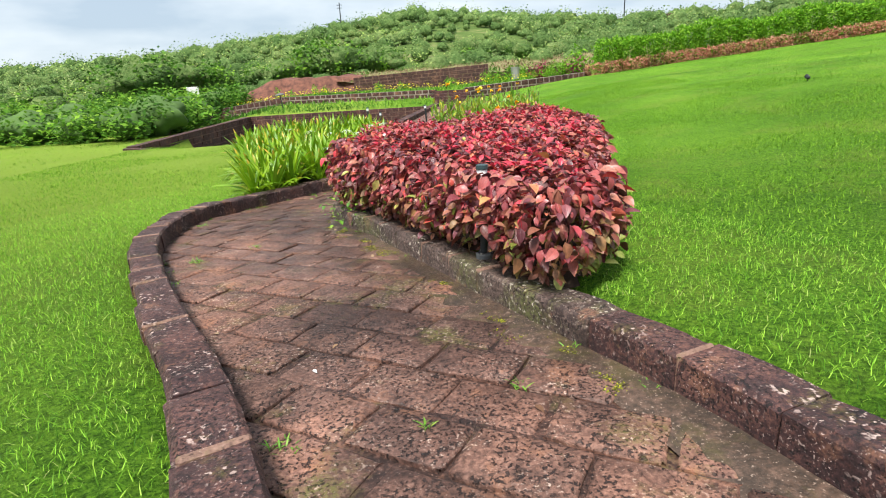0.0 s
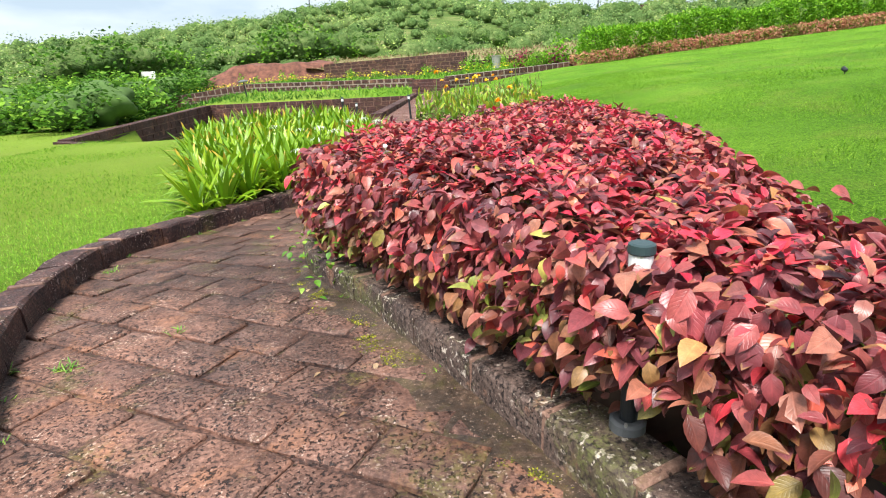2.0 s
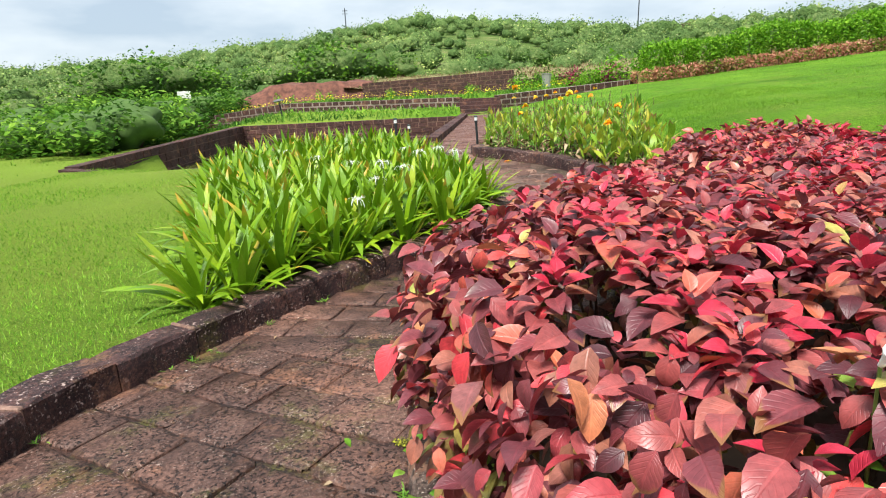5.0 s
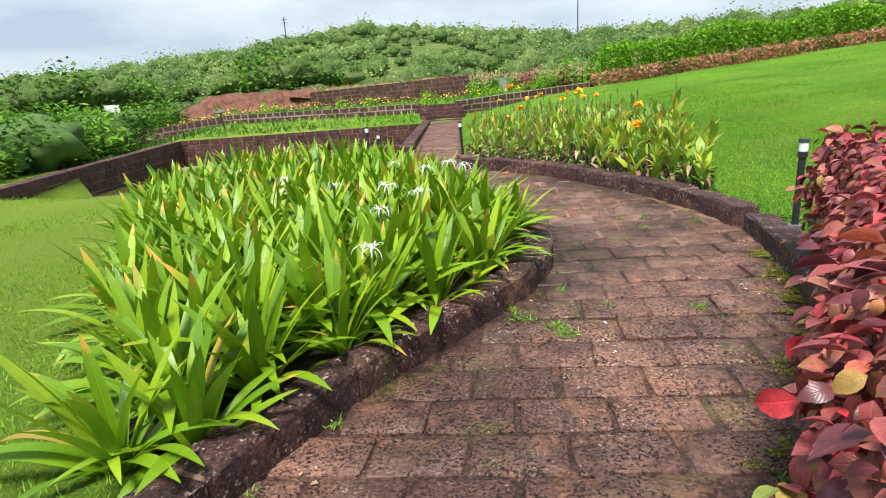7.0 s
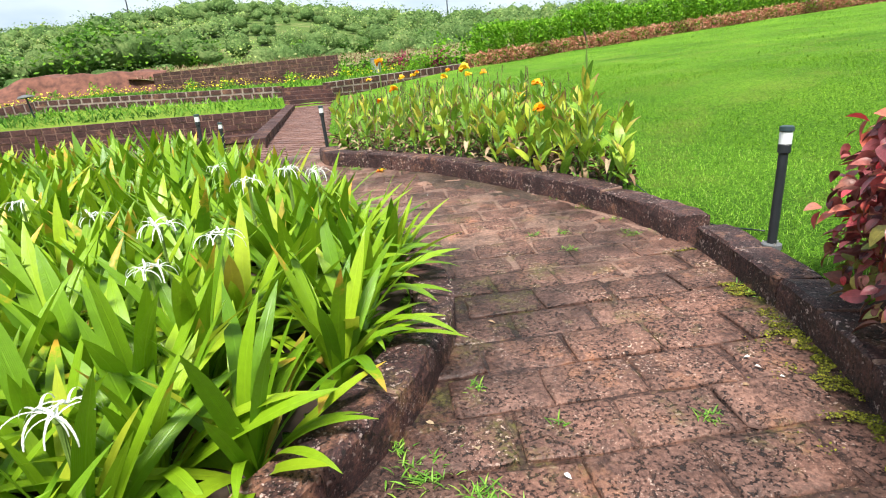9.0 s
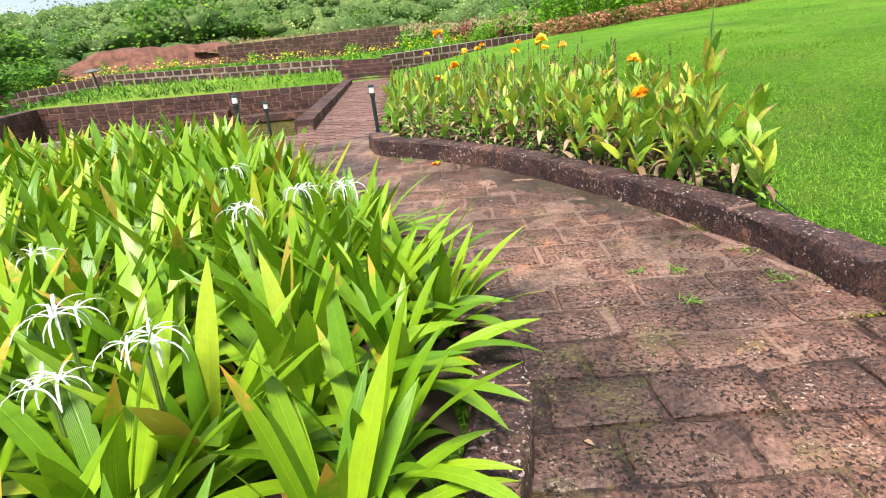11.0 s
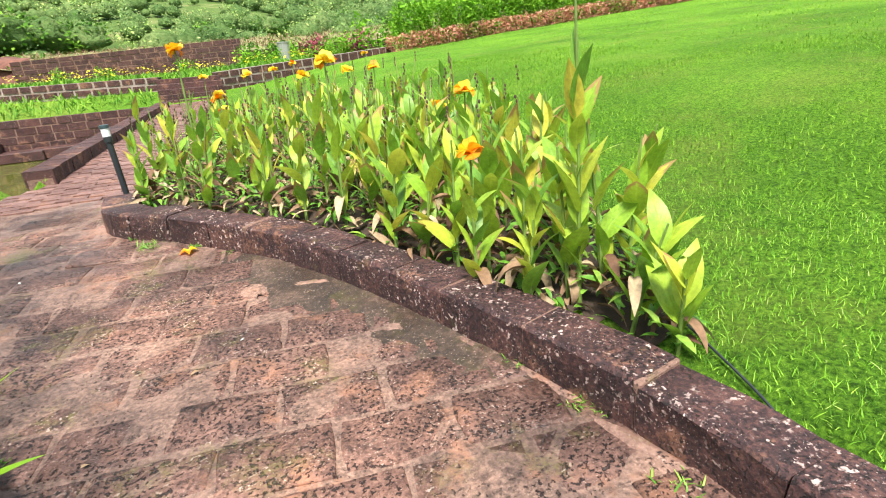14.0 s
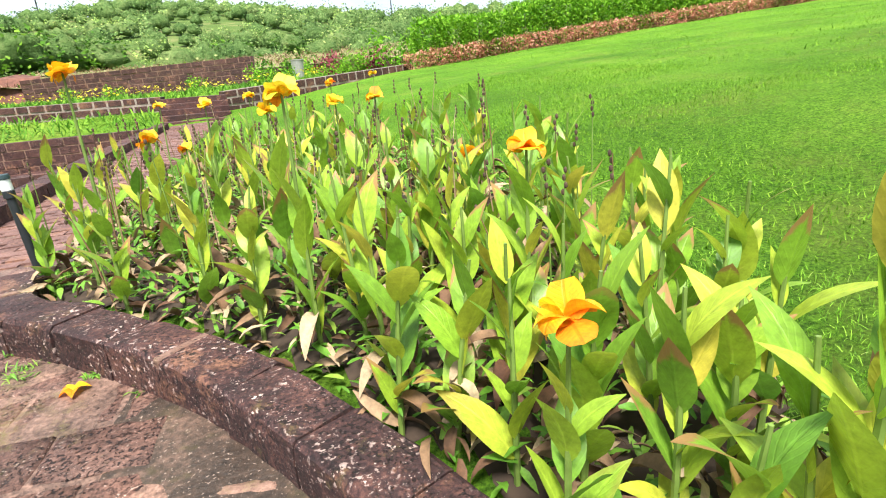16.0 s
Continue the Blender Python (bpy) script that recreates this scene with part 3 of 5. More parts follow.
kerb_stones("kerb_1", LEFT, 1, "low dark laterite stone kerb with pale lichen flecks", 1)
kerb_stones("kerb_2", RIGHT[RIGHT[:, 1] < 11.36], -1, "low dark mossy laterite stone kerb beside paving", 2, tall=0.175)
kerb_stones("kerb_3", offset(RIGHT, 0.035)[RIGHT[:, 1] > 11.40], -1, "dark laterite stone kerb around the canna bed", 12, width=0.275, tall=0.205)


# ---- far walls, tank ----
def block_wall(name, label, a, b, z0, z1a, z1b, thick, rows, long, cap=True, cap_material=None, seed=0, gap=0.012):
    """A dry-looking wall of laterite blocks in courses from a to b, its top from z1a to z1b."""
    rng = random.Random(seed)
    a, b = Vector((*a, 0)), Vector((*b, 0))
    run, along = (b - a).length, (b - a).normalized()
    side = Vector((-along.y, along.x, 0))
    top = thing(name, label, "wall", kind="structure")
    bm = bmesh.new()
    core = [(0, z0), (run, z0), (run, z1b - 0.02), (0, z1a - 0.02)]
    vs = [[bm.verts.new(a + along * s + side * o + Vector((0, 0, z))) for s, z in core] for o in (-thick / 2 + 0.016, thick / 2 - 0.016)]
    bm.faces.new(vs[0])
    bm.faces.new(vs[1][::-1])
    for k in range(4):
        bm.faces.new((vs[0][k], vs[1][k], vs[1][(k + 1) % 4], vs[0][(k + 1) % 4]))
    part("mortar_core", bm, M_CAP if cap_material else M_PINK, top)
    bm = bmesh.new()
    for r in range(rows):
        s = -rng.uniform(0, long)
        while s < run:
            e = s + long * rng.uniform(0.8, 1.25)
            s0, e0 = max(s + gap / 2, 0), min(e - gap / 2, run)
            if e0 - s0 > 0.06:
                mid = (s0 + e0) / 2
                zt = z1a + (z1b - z1a) * mid / run
                h = (zt - z0) / rows
                m = Matrix.LocRotScale(a + along * mid + Vector((0, 0, z0 + h * (r + 0.5))), (math.atan2(along.y, along.x), 0, 0) and Euler((0, math.atan2(-(z1b - z1a) * (r + 0.5) / rows, run), math.atan2(along.y, along.x))), None)
                box(bm, (e0 - s0, thick + rng.uniform(-0.02, 0.025), h - gap), m)
            s = e
    ob = part("block", bm, M_BRICK, top)
    tagged(ob, kind="stuff")
    return top


block_wall("wall_1", "dark laterite block wall of a sunken tank", (-0.5, 29.62), (-10.5, 29.45), -1.0, 0.52, 0.46, 0.35, 7, 0.42, seed=3, gap=0.035)
block_wall("wall_2", "dark laterite block side wall of the tank", (-10.5, 29.3), (-10.3, 17.75), -1.0, 0.46, 0.14, 0.35, 5, 0.5, seed=4, gap=0.03)
block_wall("wall_3", "low laterite wall between walkway and tank", (-1.63, 19.0), (-0.42, 29.4), -1.0, 0.40, 0.62, 0.3, 6, 0.42, seed=5, gap=0.025)
block_wall("wall_4", "low laterite wall along the tank's near edge", (-1.75, 18.95), (-8.6, 17.2), -1.0, 0.06, -0.02, 0.3, 4, 0.42, seed=6, gap=0.03)
block_wall("wall_5", "near corner wall of the sunken tank", (-8.6, 17.15), (-10.4, 17.6), -1.0, -0.02, 0.10, 0.3, 4, 0.42, seed=16)
block_wall("wall_6", "low laterite terrace wall with pale mortar joints", (-0.45, 32.65), (-10.2, 35.45), 0.6, 1.32, 1.34, 0.4, 3, 0.45, cap_material=True, seed=7, gap=0.07)
block_wall("wall_10", "sloping end of a laterite terrace wall", (-10.2, 35.45), (-16.2, 37.2), 0.1, 1.32, 0.66, 0.4, 3, 0.45, cap_material=True, seed=17, gap=0.07)
block_wall("wall_7", "low laterite terrace wall with pale mortar joints", (1.35, 33.1), (9.6, 36.85), 0.6, 1.34, 1.9, 0.4, 3, 0.5, cap_material=True, seed=8, gap=0.07)
block_wall("wall_8", "long dark laterite retaining wall", (-7.3, 46.5), (3.6, 44.2), 0.9, 2.5, 2.95, 0.5, 7, 0.6, seed=9, gap=0.05)
block_wall("wall_9", "dark laterite retaining wall under garden beds", (3.6, 44.2), (12.5, 47.5), 0.9, 2.3, 2.6, 0.5, 6, 0.6, seed=10, gap=0.05)


def build_water():
    v = np.array([(x, y, -0.55) for x, y in TANK])
    ob = link_mesh("water", v, np.arange(len(v))[None], M_WATER, kind="structure")
    tagged(ob, "still murky green water in a sunken tank", "water")


build_water()


def build_steps():
    top = thing("stair_1", "short flight of laterite steps up to a terrace", "steps", kind="structure")
    for i in range(5):
        bm = bmesh.new()
        box(bm, (2.0, 0.5, 0.17), Matrix.Translation((0.45, 30.65 + 0.40 * i, 0.50 + 0.16 * i)), 0.012)
        part("step", bm, M_BRICK, top)


build_steps()


def tank_rim():
    """Pale worn ledge at the water line along the far tank wall."""
    rng = random.Random(23)
    top = thing("tank_rim", "pale worn stone rim at the tank's water line", "ledge", kind="structure")
    x = -9.8
    while x < -2.6:
        w = rng.uniform(0.5, 0.9)
        bm = bmesh.new()
        box(bm, (w - 0.02, 0.34 + rng.uniform(-0.04, 0.04), 0.2), Matrix.Translation((x + w / 2, 27.6 + 0.28 * (x + 9.8) * 0.9, -0.56 + rng.uniform(-0.01, 0.01))) @ Matrix.Rotation(0.25, 4, "Z"), 0.015)
        part("rim_stone", bm, M_CAP, top)
        x += w


tank_rim()


def tank_ledges():
    top = thing("tank_ledge", "worn laterite ledges at the foot of the tank wall", "ledge", kind="structure")
    for x, y, z, w in ((-5.2, 29.0, -0.42, 3.4), (-5.6, 29.15, -0.18, 2.2), (-2.6, 29.1, -0.40, 2.4)):
        bm = bmesh.new()
        box(bm, (w, 0.75, 0.26), Matrix.Translation((x, y, z)), 0.02)
        part("ledge", bm, M_BRICK, top)


tank_ledges()
block_wall("wall_11", "distant reddish wall on the hill", (52, 147), (68, 143), zz(60, 145) - 2.0, zz(60, 145) + 1.6, zz(60, 145) + 1.8, 0.5, 3, 1.6, seed=19, gap=0.06)


# ---- copperleaf bed ----
def stretch(line, y0, y1):
    return line[(line[:, 1] >= y0) & (line[:, 1] <= y1)]


RED_EDGE = curve([(0.58, 2.78), (0.84, 3.15), (1.06, 4.2), (1.42, 5.5), (1.80, 7.0), (2.02, 8.5), (2.0, 9.4), (1.62, 9.9)])
RED_PATHSIDE = stretch(offset(RIGHT, -0.20), 2.78, 9.95)
RED_POLY = np.r_[RED_EDGE, RED_PATHSIDE[::-1]]
def pointed(s):
    """Half width of an oval leaf that draws out into a point."""
    return float(np.interp(s, [0, 0.07, 0.22, 0.42, 0.62, 0.80, 0.92, 1], [0.06, 0.42, 0.88, 1.0, 0.86, 0.52, 0.20, 0.02]))


LEAF_RED = [blade(0.102, 0.060, 5, 0.8, 0.30, pointed), blade(0.082, 0.046, 5, 1.25, 0.10, pointed), blade(0.112, 0.066, 5, 0.5, 0.48, pointed)]


def ring_of(poly):
    """Points along a closed outline with the way out at each."""
    loop = np.r_[poly, poly[:1]]
    run = np.r_[0, np.cumsum(np.linalg.norm(np.diff(loop, axis=0), axis=1))]
    area = 0.5 * np.sum(loop[:-1, 0] * loop[1:, 1] - loop[1:, 0] * loop[:-1, 1])

    def at(s):
        x, y = np.interp(s, run, loop[:, 0]), np.interp(s, run, loop[:, 1])
        e = 0.12
        dx = np.interp((s + e) % run[-1], run, loop[:, 0]) - np.interp((s - e) % run[-1], run, loop[:, 0])
        dy = np.interp((s + e) % run[-1], run, loop[:, 1]) - np.interp((s - e) % run[-1], run, loop[:, 1])
        n = np.hypot(dx, dy) + 1e-9
        k = 1 if area > 0 else -1
        return x, y, k * dy / n, -k * dx / n
    return at, run[-1]


def bumps(x, y, f, seed=0.0):
    return np.sin(x * f + seed + 1.7 * np.sin(y * f * 0.8)) * np.sin(y * f * 1.1 + 2 * seed + np.sin(x * f))


def build_red_bed():
    rng = np.random.default_rng(5)
    at, length = ring_of(RED_POLY)
    seeds = scatter(rng, RED_POLY, 400)
    roots = []
    for p in seeds:
        if all(np.hypot(*(p - q)) > 0.62 for q in roots):
            roots.append(p)
    roots = np.array(roots)

    def tallness(y):
        return np.interp(y, [2.6, 4.5, 7.5, 9.5], [0.60, 0.68, 0.84, 0.92])

    def top_z(x, y):
        e = dist(np.r_[RED_POLY, RED_POLY[:1]], x, y)
        return base(x, y) + 0.18 + tallness(y) * (1 - 0.26 * (1 - smooth(e, 0, 0.28))) + 0.055 * bumps(x, y, 4.2) + 0.03 * bumps(x, y, 11, 2)

    # upper leaves stand in whorls round the shoot tips
    shoots, per = 1750, 9
    c = scatter(rng, RED_POLY, shoots)
    gap = bumps(c[:, 0], c[:, 1], 5.5, 1.0)
    cz = top_z(c[:, 0], c[:, 1]) - np.abs(rng.normal(0, 0.05, shoots)) - 0.10 * (gap > 0.72)
    k = np.tile(np.arange(per), shoots)
    own = np.repeat(np.arange(shoots), per)
    n = shoots * per
    f = k / (per - 1)
    yaw = k * 2.4 + np.repeat(rng.uniform(0, 6.28, shoots), per) + rng.normal(0, 0.22, n)
    lean = np.repeat(rng.normal(0, 0.22, shoots), per) * np.sin(yaw + np.repeat(rng.uniform(0, 6.28, shoots), per))
    out = 0.006 + 0.026 * f
    at_tip = np.c_[c[own, 0] - out * np.sin(yaw), c[own, 1] + out * np.cos(yaw), cz[own] + 0.03 - 0.075 * f + rng.normal(0, 0.006, n)]
    up = dict(pos=at_tip, yaw=yaw, pitch=0.95 - 1.15 * f + lean + rng.normal(0, 0.18, n), roll=rng.normal(0, 0.28, n), s=(0.55 + 0.50 * f) * rng.uniform(0.8, 1.15, n), young=(rng.uniform(0, 1, shoots) < 0.36)[own] & (f < 0.55))
    # side leaves hang over the edge
    n = 12600
    s = rng.uniform(0, length, n)
    x, y, nx, ny = at(s)
    h = rng.beta(1.3, 1.1, n)
    out = 0.10 * np.sin(np.pi * np.clip(h, 0, 1)) + rng.normal(0.02, 0.05, n)
    x, y = x + nx * out, y + ny * out
    zb = base(x, y) + 0.20
    yaw = np.arctan2(-nx, ny) + rng.normal(0, 0.95, n)
    clear = (np.hypot(x - 0.18, y - 3.32) < 0.20) & (h < 0.36)
    h = np.where(clear, h + 0.35, h)
    side = dict(pos=np.c_[x, y, zb + 0.02 + h * (tallness(y) - 0.08)], yaw=yaw, pitch=rng.uniform(-1.3, 0.45, n), roll=rng.normal(0, 0.5, n), s=rng.uniform(0.50, 1.06, n))
    # inner leaves, seen through gaps
    n = 2400
    p = scatter(rng, RED_POLY, n)
    inn = dict(pos=np.c_[p, base(p[:, 0], p[:, 1]) + 0.2 + rng.uniform(0.1, 0.5, n)], yaw=rng.uniform(0, 6.28, n), pitch=rng.uniform(-0.8, 0.8, n), roll=rng.normal(0, 0.5, n), s=rng.uniform(0.7, 1.1, n))

    singles = [leaf_mesh("leaf", v, f, mat) for mat in (M_RED, M_REDNEW) for v, f in LEAF_RED]
    owner = lambda d: np.argmin(np.hypot(d["pos"][:, None, 0] - roots[None, :, 0], d["pos"][:, None, 1] - roots[None, :, 1]), 1)
    owners = [owner(d) for d in (up, side, inn)]
    ndist = dist(RIGHT, side["pos"][:, 0], side["pos"][:, 1])
    for i, r in enumerate(roots):
        edge = dist(RIGHT, r[:1], r[1:])[0] < 0.75
        top = thing("copperleaf_shrub", "dense copperleaf shrub with glossy burgundy and crimson leaves" if not edge else "copperleaf shrub with burgundy leaves hanging over the kerb", "shrub", "copperleaf shrubs in the bed")
        rr = random.Random(i)
        zb = float(base(r[0], r[1])) + 0.06
        for k in range(5):
            bm = bmesh.new()
            a, w = rr.uniform(0, 6.28), rr.uniform(0.1, 0.3)
            tube(bm, [(r[0] + 0.03 * math.cos(a), r[1] + 0.03 * math.sin(a), zb), (r[0] + w * 0.5 * math.cos(a), r[1] + w * 0.5 * math.sin(a), zb + 0.28), (r[0] + w * math.cos(a), r[1] + w * math.sin(a), zb + 0.58)], (0.011, 0.008, 0.004), 5)
            part("stem", bm, M_BARK, top)
        taken = 0
        for d, own, name, mat in ((up, owners[0], "upper_foliage", M_RED), (side, owners[1], "lower_foliage", M_REDGREEN), (inn, owners[2], "inner_foliage", M_REDGREEN)):
            sel = np.where(own == i)[0]
            if name != "inner_foliage" and edge:
                mixed = sel[np.argsort((sel * 7919) % 10007)]
                near, sel = mixed[:34], mixed[34:]
                for k in near:
                    m3 = turns(d["yaw"][k:k + 1], d["pitch"][k:k + 1], d["roll"][k:k + 1], d["s"][k:k + 1] * 1.06)[0]
                    m = Matrix.Translation(d["pos"][k]) @ Matrix(m3.tolist()).to_4x4()
                    placed("leaf", singles[k % 3 + (3 if name == "upper_foliage" and d["young"][k] else 0)], m, top)
            for v in range(3):
                q = sel[v::3]
                if len(q):
                    if name == "lower_foliage":
                        lowq = d["pos"][q, 2] - base(d["pos"][q, 0], d["pos"][q, 1]) > 0.2 + 0.54 * (0.48 + 0.3 * np.sin(q * 12.9))
                        for sub, mm in ((q[lowq], M_RED), (q[~lowq], M_REDGREEN)):
                            if len(sub):
                                batch(name, *LEAF_RED[v], turns(d["yaw"][sub], d["pitch"][sub], d["roll"][sub], d["s"][sub]), d["pos"][sub], mm, top)
                    elif name == "upper_foliage":
                        young = d["young"][q]
                        for sub, mm, called in ((q[~young], M_RED, name), (q[young], M_REDNEW, "young_foliage")):
                            if len(sub):
                                batch(called, *LEAF_RED[v], turns(d["yaw"][sub], d["pitch"][sub], d["roll"][sub], d["s"][sub]), d["pos"][sub], mm, top)
                    else:
                        batch(name, *LEAF_RED[v], turns(d["yaw"][q], d["pitch"][q], d["roll"][q], d["s"][q]), d["pos"][q], mat, top)


build_red_bed()


# ---- bed soil ----
def bed_soil(poly, label):
    lo, hi = poly.min(0), poly.max(0)
    xs, ys = np.arange(lo[0] - 0.1, hi[0] + 0.1, 0.09), np.arange(lo[1] - 0.1, hi[1] + 0.1, 0.09)
    x, y = np.meshgrid(xs, ys)
    z = height(x, y) + 0.010 + 0.010 * bumps(x, y, 13) + 0.006 * bumps(x, y, 31, 1)
    i, j = np.meshgrid(np.arange(len(xs) - 1), np.arange(len(ys) - 1))
    k = (j * len(xs) + i)[(inside(poly, x, y) & (dist(np.r_[poly, poly[:1]], x, y) > 0.02 + 0.03 * bumps(x, y, 9)))[:-1, :-1]].ravel()
    ob = link_mesh("bed_soil", np.c_[x.ravel(), y.ravel(), z.ravel()], np.c_[k, k + 1, k + 1 + len(xs), k + len(xs)], M_BED, smoothed=True, kind="structure")
    tagged(ob, label, "soil")


# ---- spider lily bed ----
LILY_EDGE = curve([(-3.05, 8.5), (-3.40, 9.0), (-3.78, 9.95), (-4.3, 11.5), (-5.1, 13.6), (-5.4, 15.4), (-4.4, 16.5), (-2.75, 16.4)])
LILY_POLY = np.r_[LILY_EDGE, stretch(offset(LEFT, 0.30), 8.5, 16.3)[::-1]]
STRAPS = [blade(0.74, 0.074, 10, d, 0.18, strap) for d in (0.25, 0.6, 1.05, 1.5)] + [blade(0.66, 0.070, 10, 1.3, 0.2, strap), blade(0.58, 0.060, 10, 2.0, 0.2, strap)]


def spider_flower(x, y, z, yaw):
    """White spidery flower head on a thick green stalk."""
    z0 = zz(x, y)
    top = thing("spider_lily_flower", "white spidery lily flower on a thick green stalk", "flower", "spider lily flowers")
    bm = bmesh.new()
    tube(bm, [(x + 0.06 * math.cos(yaw + 2), y + 0.06 * math.sin(yaw + 2), z0), (x, y, z * 0.6 + z0 * 0.4), (x, y, z)], (0.013, 0.011, 0.009), 8)
    part("stalk", bm, M_STEM, top)
    rr = random.Random(int(x * 100))
    v, f = blade(0.13, 0.010, 6, 2.1, 0.2, lambda s: 1 - 0.6 * s)
    me = leaf_mesh("petal", v, f, M_WHITE)
    for b in range(3):
        a0 = yaw + b * 2.1
        c = Vector((x + 0.035 * math.cos(a0), y + 0.035 * math.sin(a0), z + 0.03))
        for k in range(6):
            placed("petal", me, Matrix.Translation(c) @ Euler((rr.uniform(0.3, 1.0), 0, a0 + k * 1.05 + rr.uniform(-0.2, 0.2))).to_matrix().to_4x4() @ Matrix.Scale(rr.uniform(0.75, 1.1), 4), top)
    bm = bmesh.new()
    bmesh.ops.create_icosphere(bm, subdivisions=1, radius=0.016, matrix=Matrix.Translation((x, y, z + 0.01)) @ Matrix.Diagonal((1, 1, 1.6, 1)))
    part("bud", bm, M_STEM, top)


def build_lilies():
    rng = np.random.default_rng(11)
    roots = []
    for p in scatter(rng, LILY_POLY, 1500):
        if all(np.hypot(*(p - q)) > 0.29 for q in roots):
            roots.append(p)
    roots = np.array(roots)
    dk = dist(LEFT, roots[:, 0], roots[:, 1])
    de = dist(np.r_[LILY_POLY, LILY_POLY[:1]], roots[:, 0], roots[:, 1])
    singles = [leaf_mesh("leaf", v, f, M_LILY) for v, f in STRAPS]
    z = height(roots[:, 0], roots[:, 1])
    for i, (x, y) in enumerate(roots):
        top = thing("spider_lily", "lush spider lily clump with arching bright green strap leaves", "plant", "spider lily clumps", (x, y, z[i]))
        n = 27 if dk[i] < 1.5 else 21
        k = np.arange(n)
        yaw = k * 2.4 + rng.uniform(0, 6.28) + rng.normal(0, 0.25, n)
        lift = np.linspace(1.42, 0.70, n) + rng.normal(0, 0.12, n)
        sc = rng.uniform(0.72, 1.12, n) * (0.9 if de[i] < 0.3 else 1.0)
        pos = np.c_[0.05 * np.sin(yaw) * -1, 0.05 * np.cos(yaw), np.full(n, -0.01)] * (k[:, None] / n)
        roll = rng.normal(0, 0.25, n)
        kind = np.where(lift > 1.1, rng.integers(0, 2, n), rng.integers(1, 6, n))
        for attempt in range(4):
            rot = turns(yaw, lift, roll, sc)
            low = np.zeros(n, bool)
            for row in (16, 22, 31):
                p = np.array([rot[j] @ STRAPS[kind[j]][0][row] + pos[j] for j in range(n)]) + (x, y, z[i])
                low |= (dist(LEFT, p[:, 0], p[:, 1]) < 0.27) & (p[:, 2] < base(p[:, 0], p[:, 1]) + 0.21)
            lift = np.where(low, np.minimum(lift + 0.22, 1.45), lift)
        if dk[i] < 1.7:
            for j in range(n):
                placed("leaf", singles[kind[j]], Matrix.Translation(pos[j]) @ Matrix(rot[j].tolist()).to_4x4(), top)
        else:
            for q in range(6):
                s = kind == q
                if s.any():
                    batch("foliage", *STRAPS[q], rot[s], pos[s], M_LILY, top)
    for x, y, zt, a in ((-1.97, 10.92, 0.70, 0.3), (-1.72, 10.75, 0.66, 1.4), (-2.04, 10.87, 0.52, 2.2), (-2.08, 9.76, 0.50, 0.9), (-1.6, 11.79, 0.72, 1.9),
                        (-1.35, 11.95, 0.74, 2.7), (-1.15, 12.3, 0.66, 0.2), (-3.1, 12.6, 0.62, 1.1), (-3.9, 13.9, 0.6, 2.0), (-2.5, 11.9, 0.6, 0.4), (-1.9, 13.4, 0.62, 1.5)):
        spider_flower(x, y, zt, a)


build_lilies()
bed_soil(RED_POLY, "dark damp soil under the copperleaf shrubs")
bed_soil(LILY_POLY, "dark damp soil under the spider lilies")


# ---- canna bed ----
CANNA_EDGE = curve([(1.70, 12.45), (2.05, 12.9), (2.4, 14.3), (2.75, 16.0), (2.9, 17.8), (2.0, 19.3), (0.6, 19.6), (-0.25, 18.4), (-0.32, 17.0)])
CANNA_POLY = np.r_[CANNA_EDGE, stretch(offset(RIGHT, -0.275), 12.45, 16.5)[::-1]]
CANNA_LEAVES = [blade(0.35, 0.126, 8, d, f, pointed) for d, f in ((0.2, 0.22), (0.5, 0.16), (0.9, 0.10))]


def canna_flower(x, y, z, parent, seed, size=1.0):
    """Ruffled orange and yellow petals."""
    rr = random.Random(seed)
    me = [leaf_mesh("petal", *blade(0.085 * size, 0.085 * size, 6, d, f, lambda s: 0.35 + 0.65 * math.sin(math.pi * min(1, 0.1 + 0.75 * s)), 0.6), M_PETAL) for d, f in ((0.5, -0.4), (1.4, 0.3), (2.2, -0.2))]
    for k in range(9):
        placed("petal", me[k % 3], Matrix.Translation((x, y, z)) @ Euler((rr.uniform(0.0, 1.3), rr.uniform(-0.4, 0.4), k * 0.95 + rr.uniform(-0.3, 0.3))).to_matrix().to_4x4(), parent)


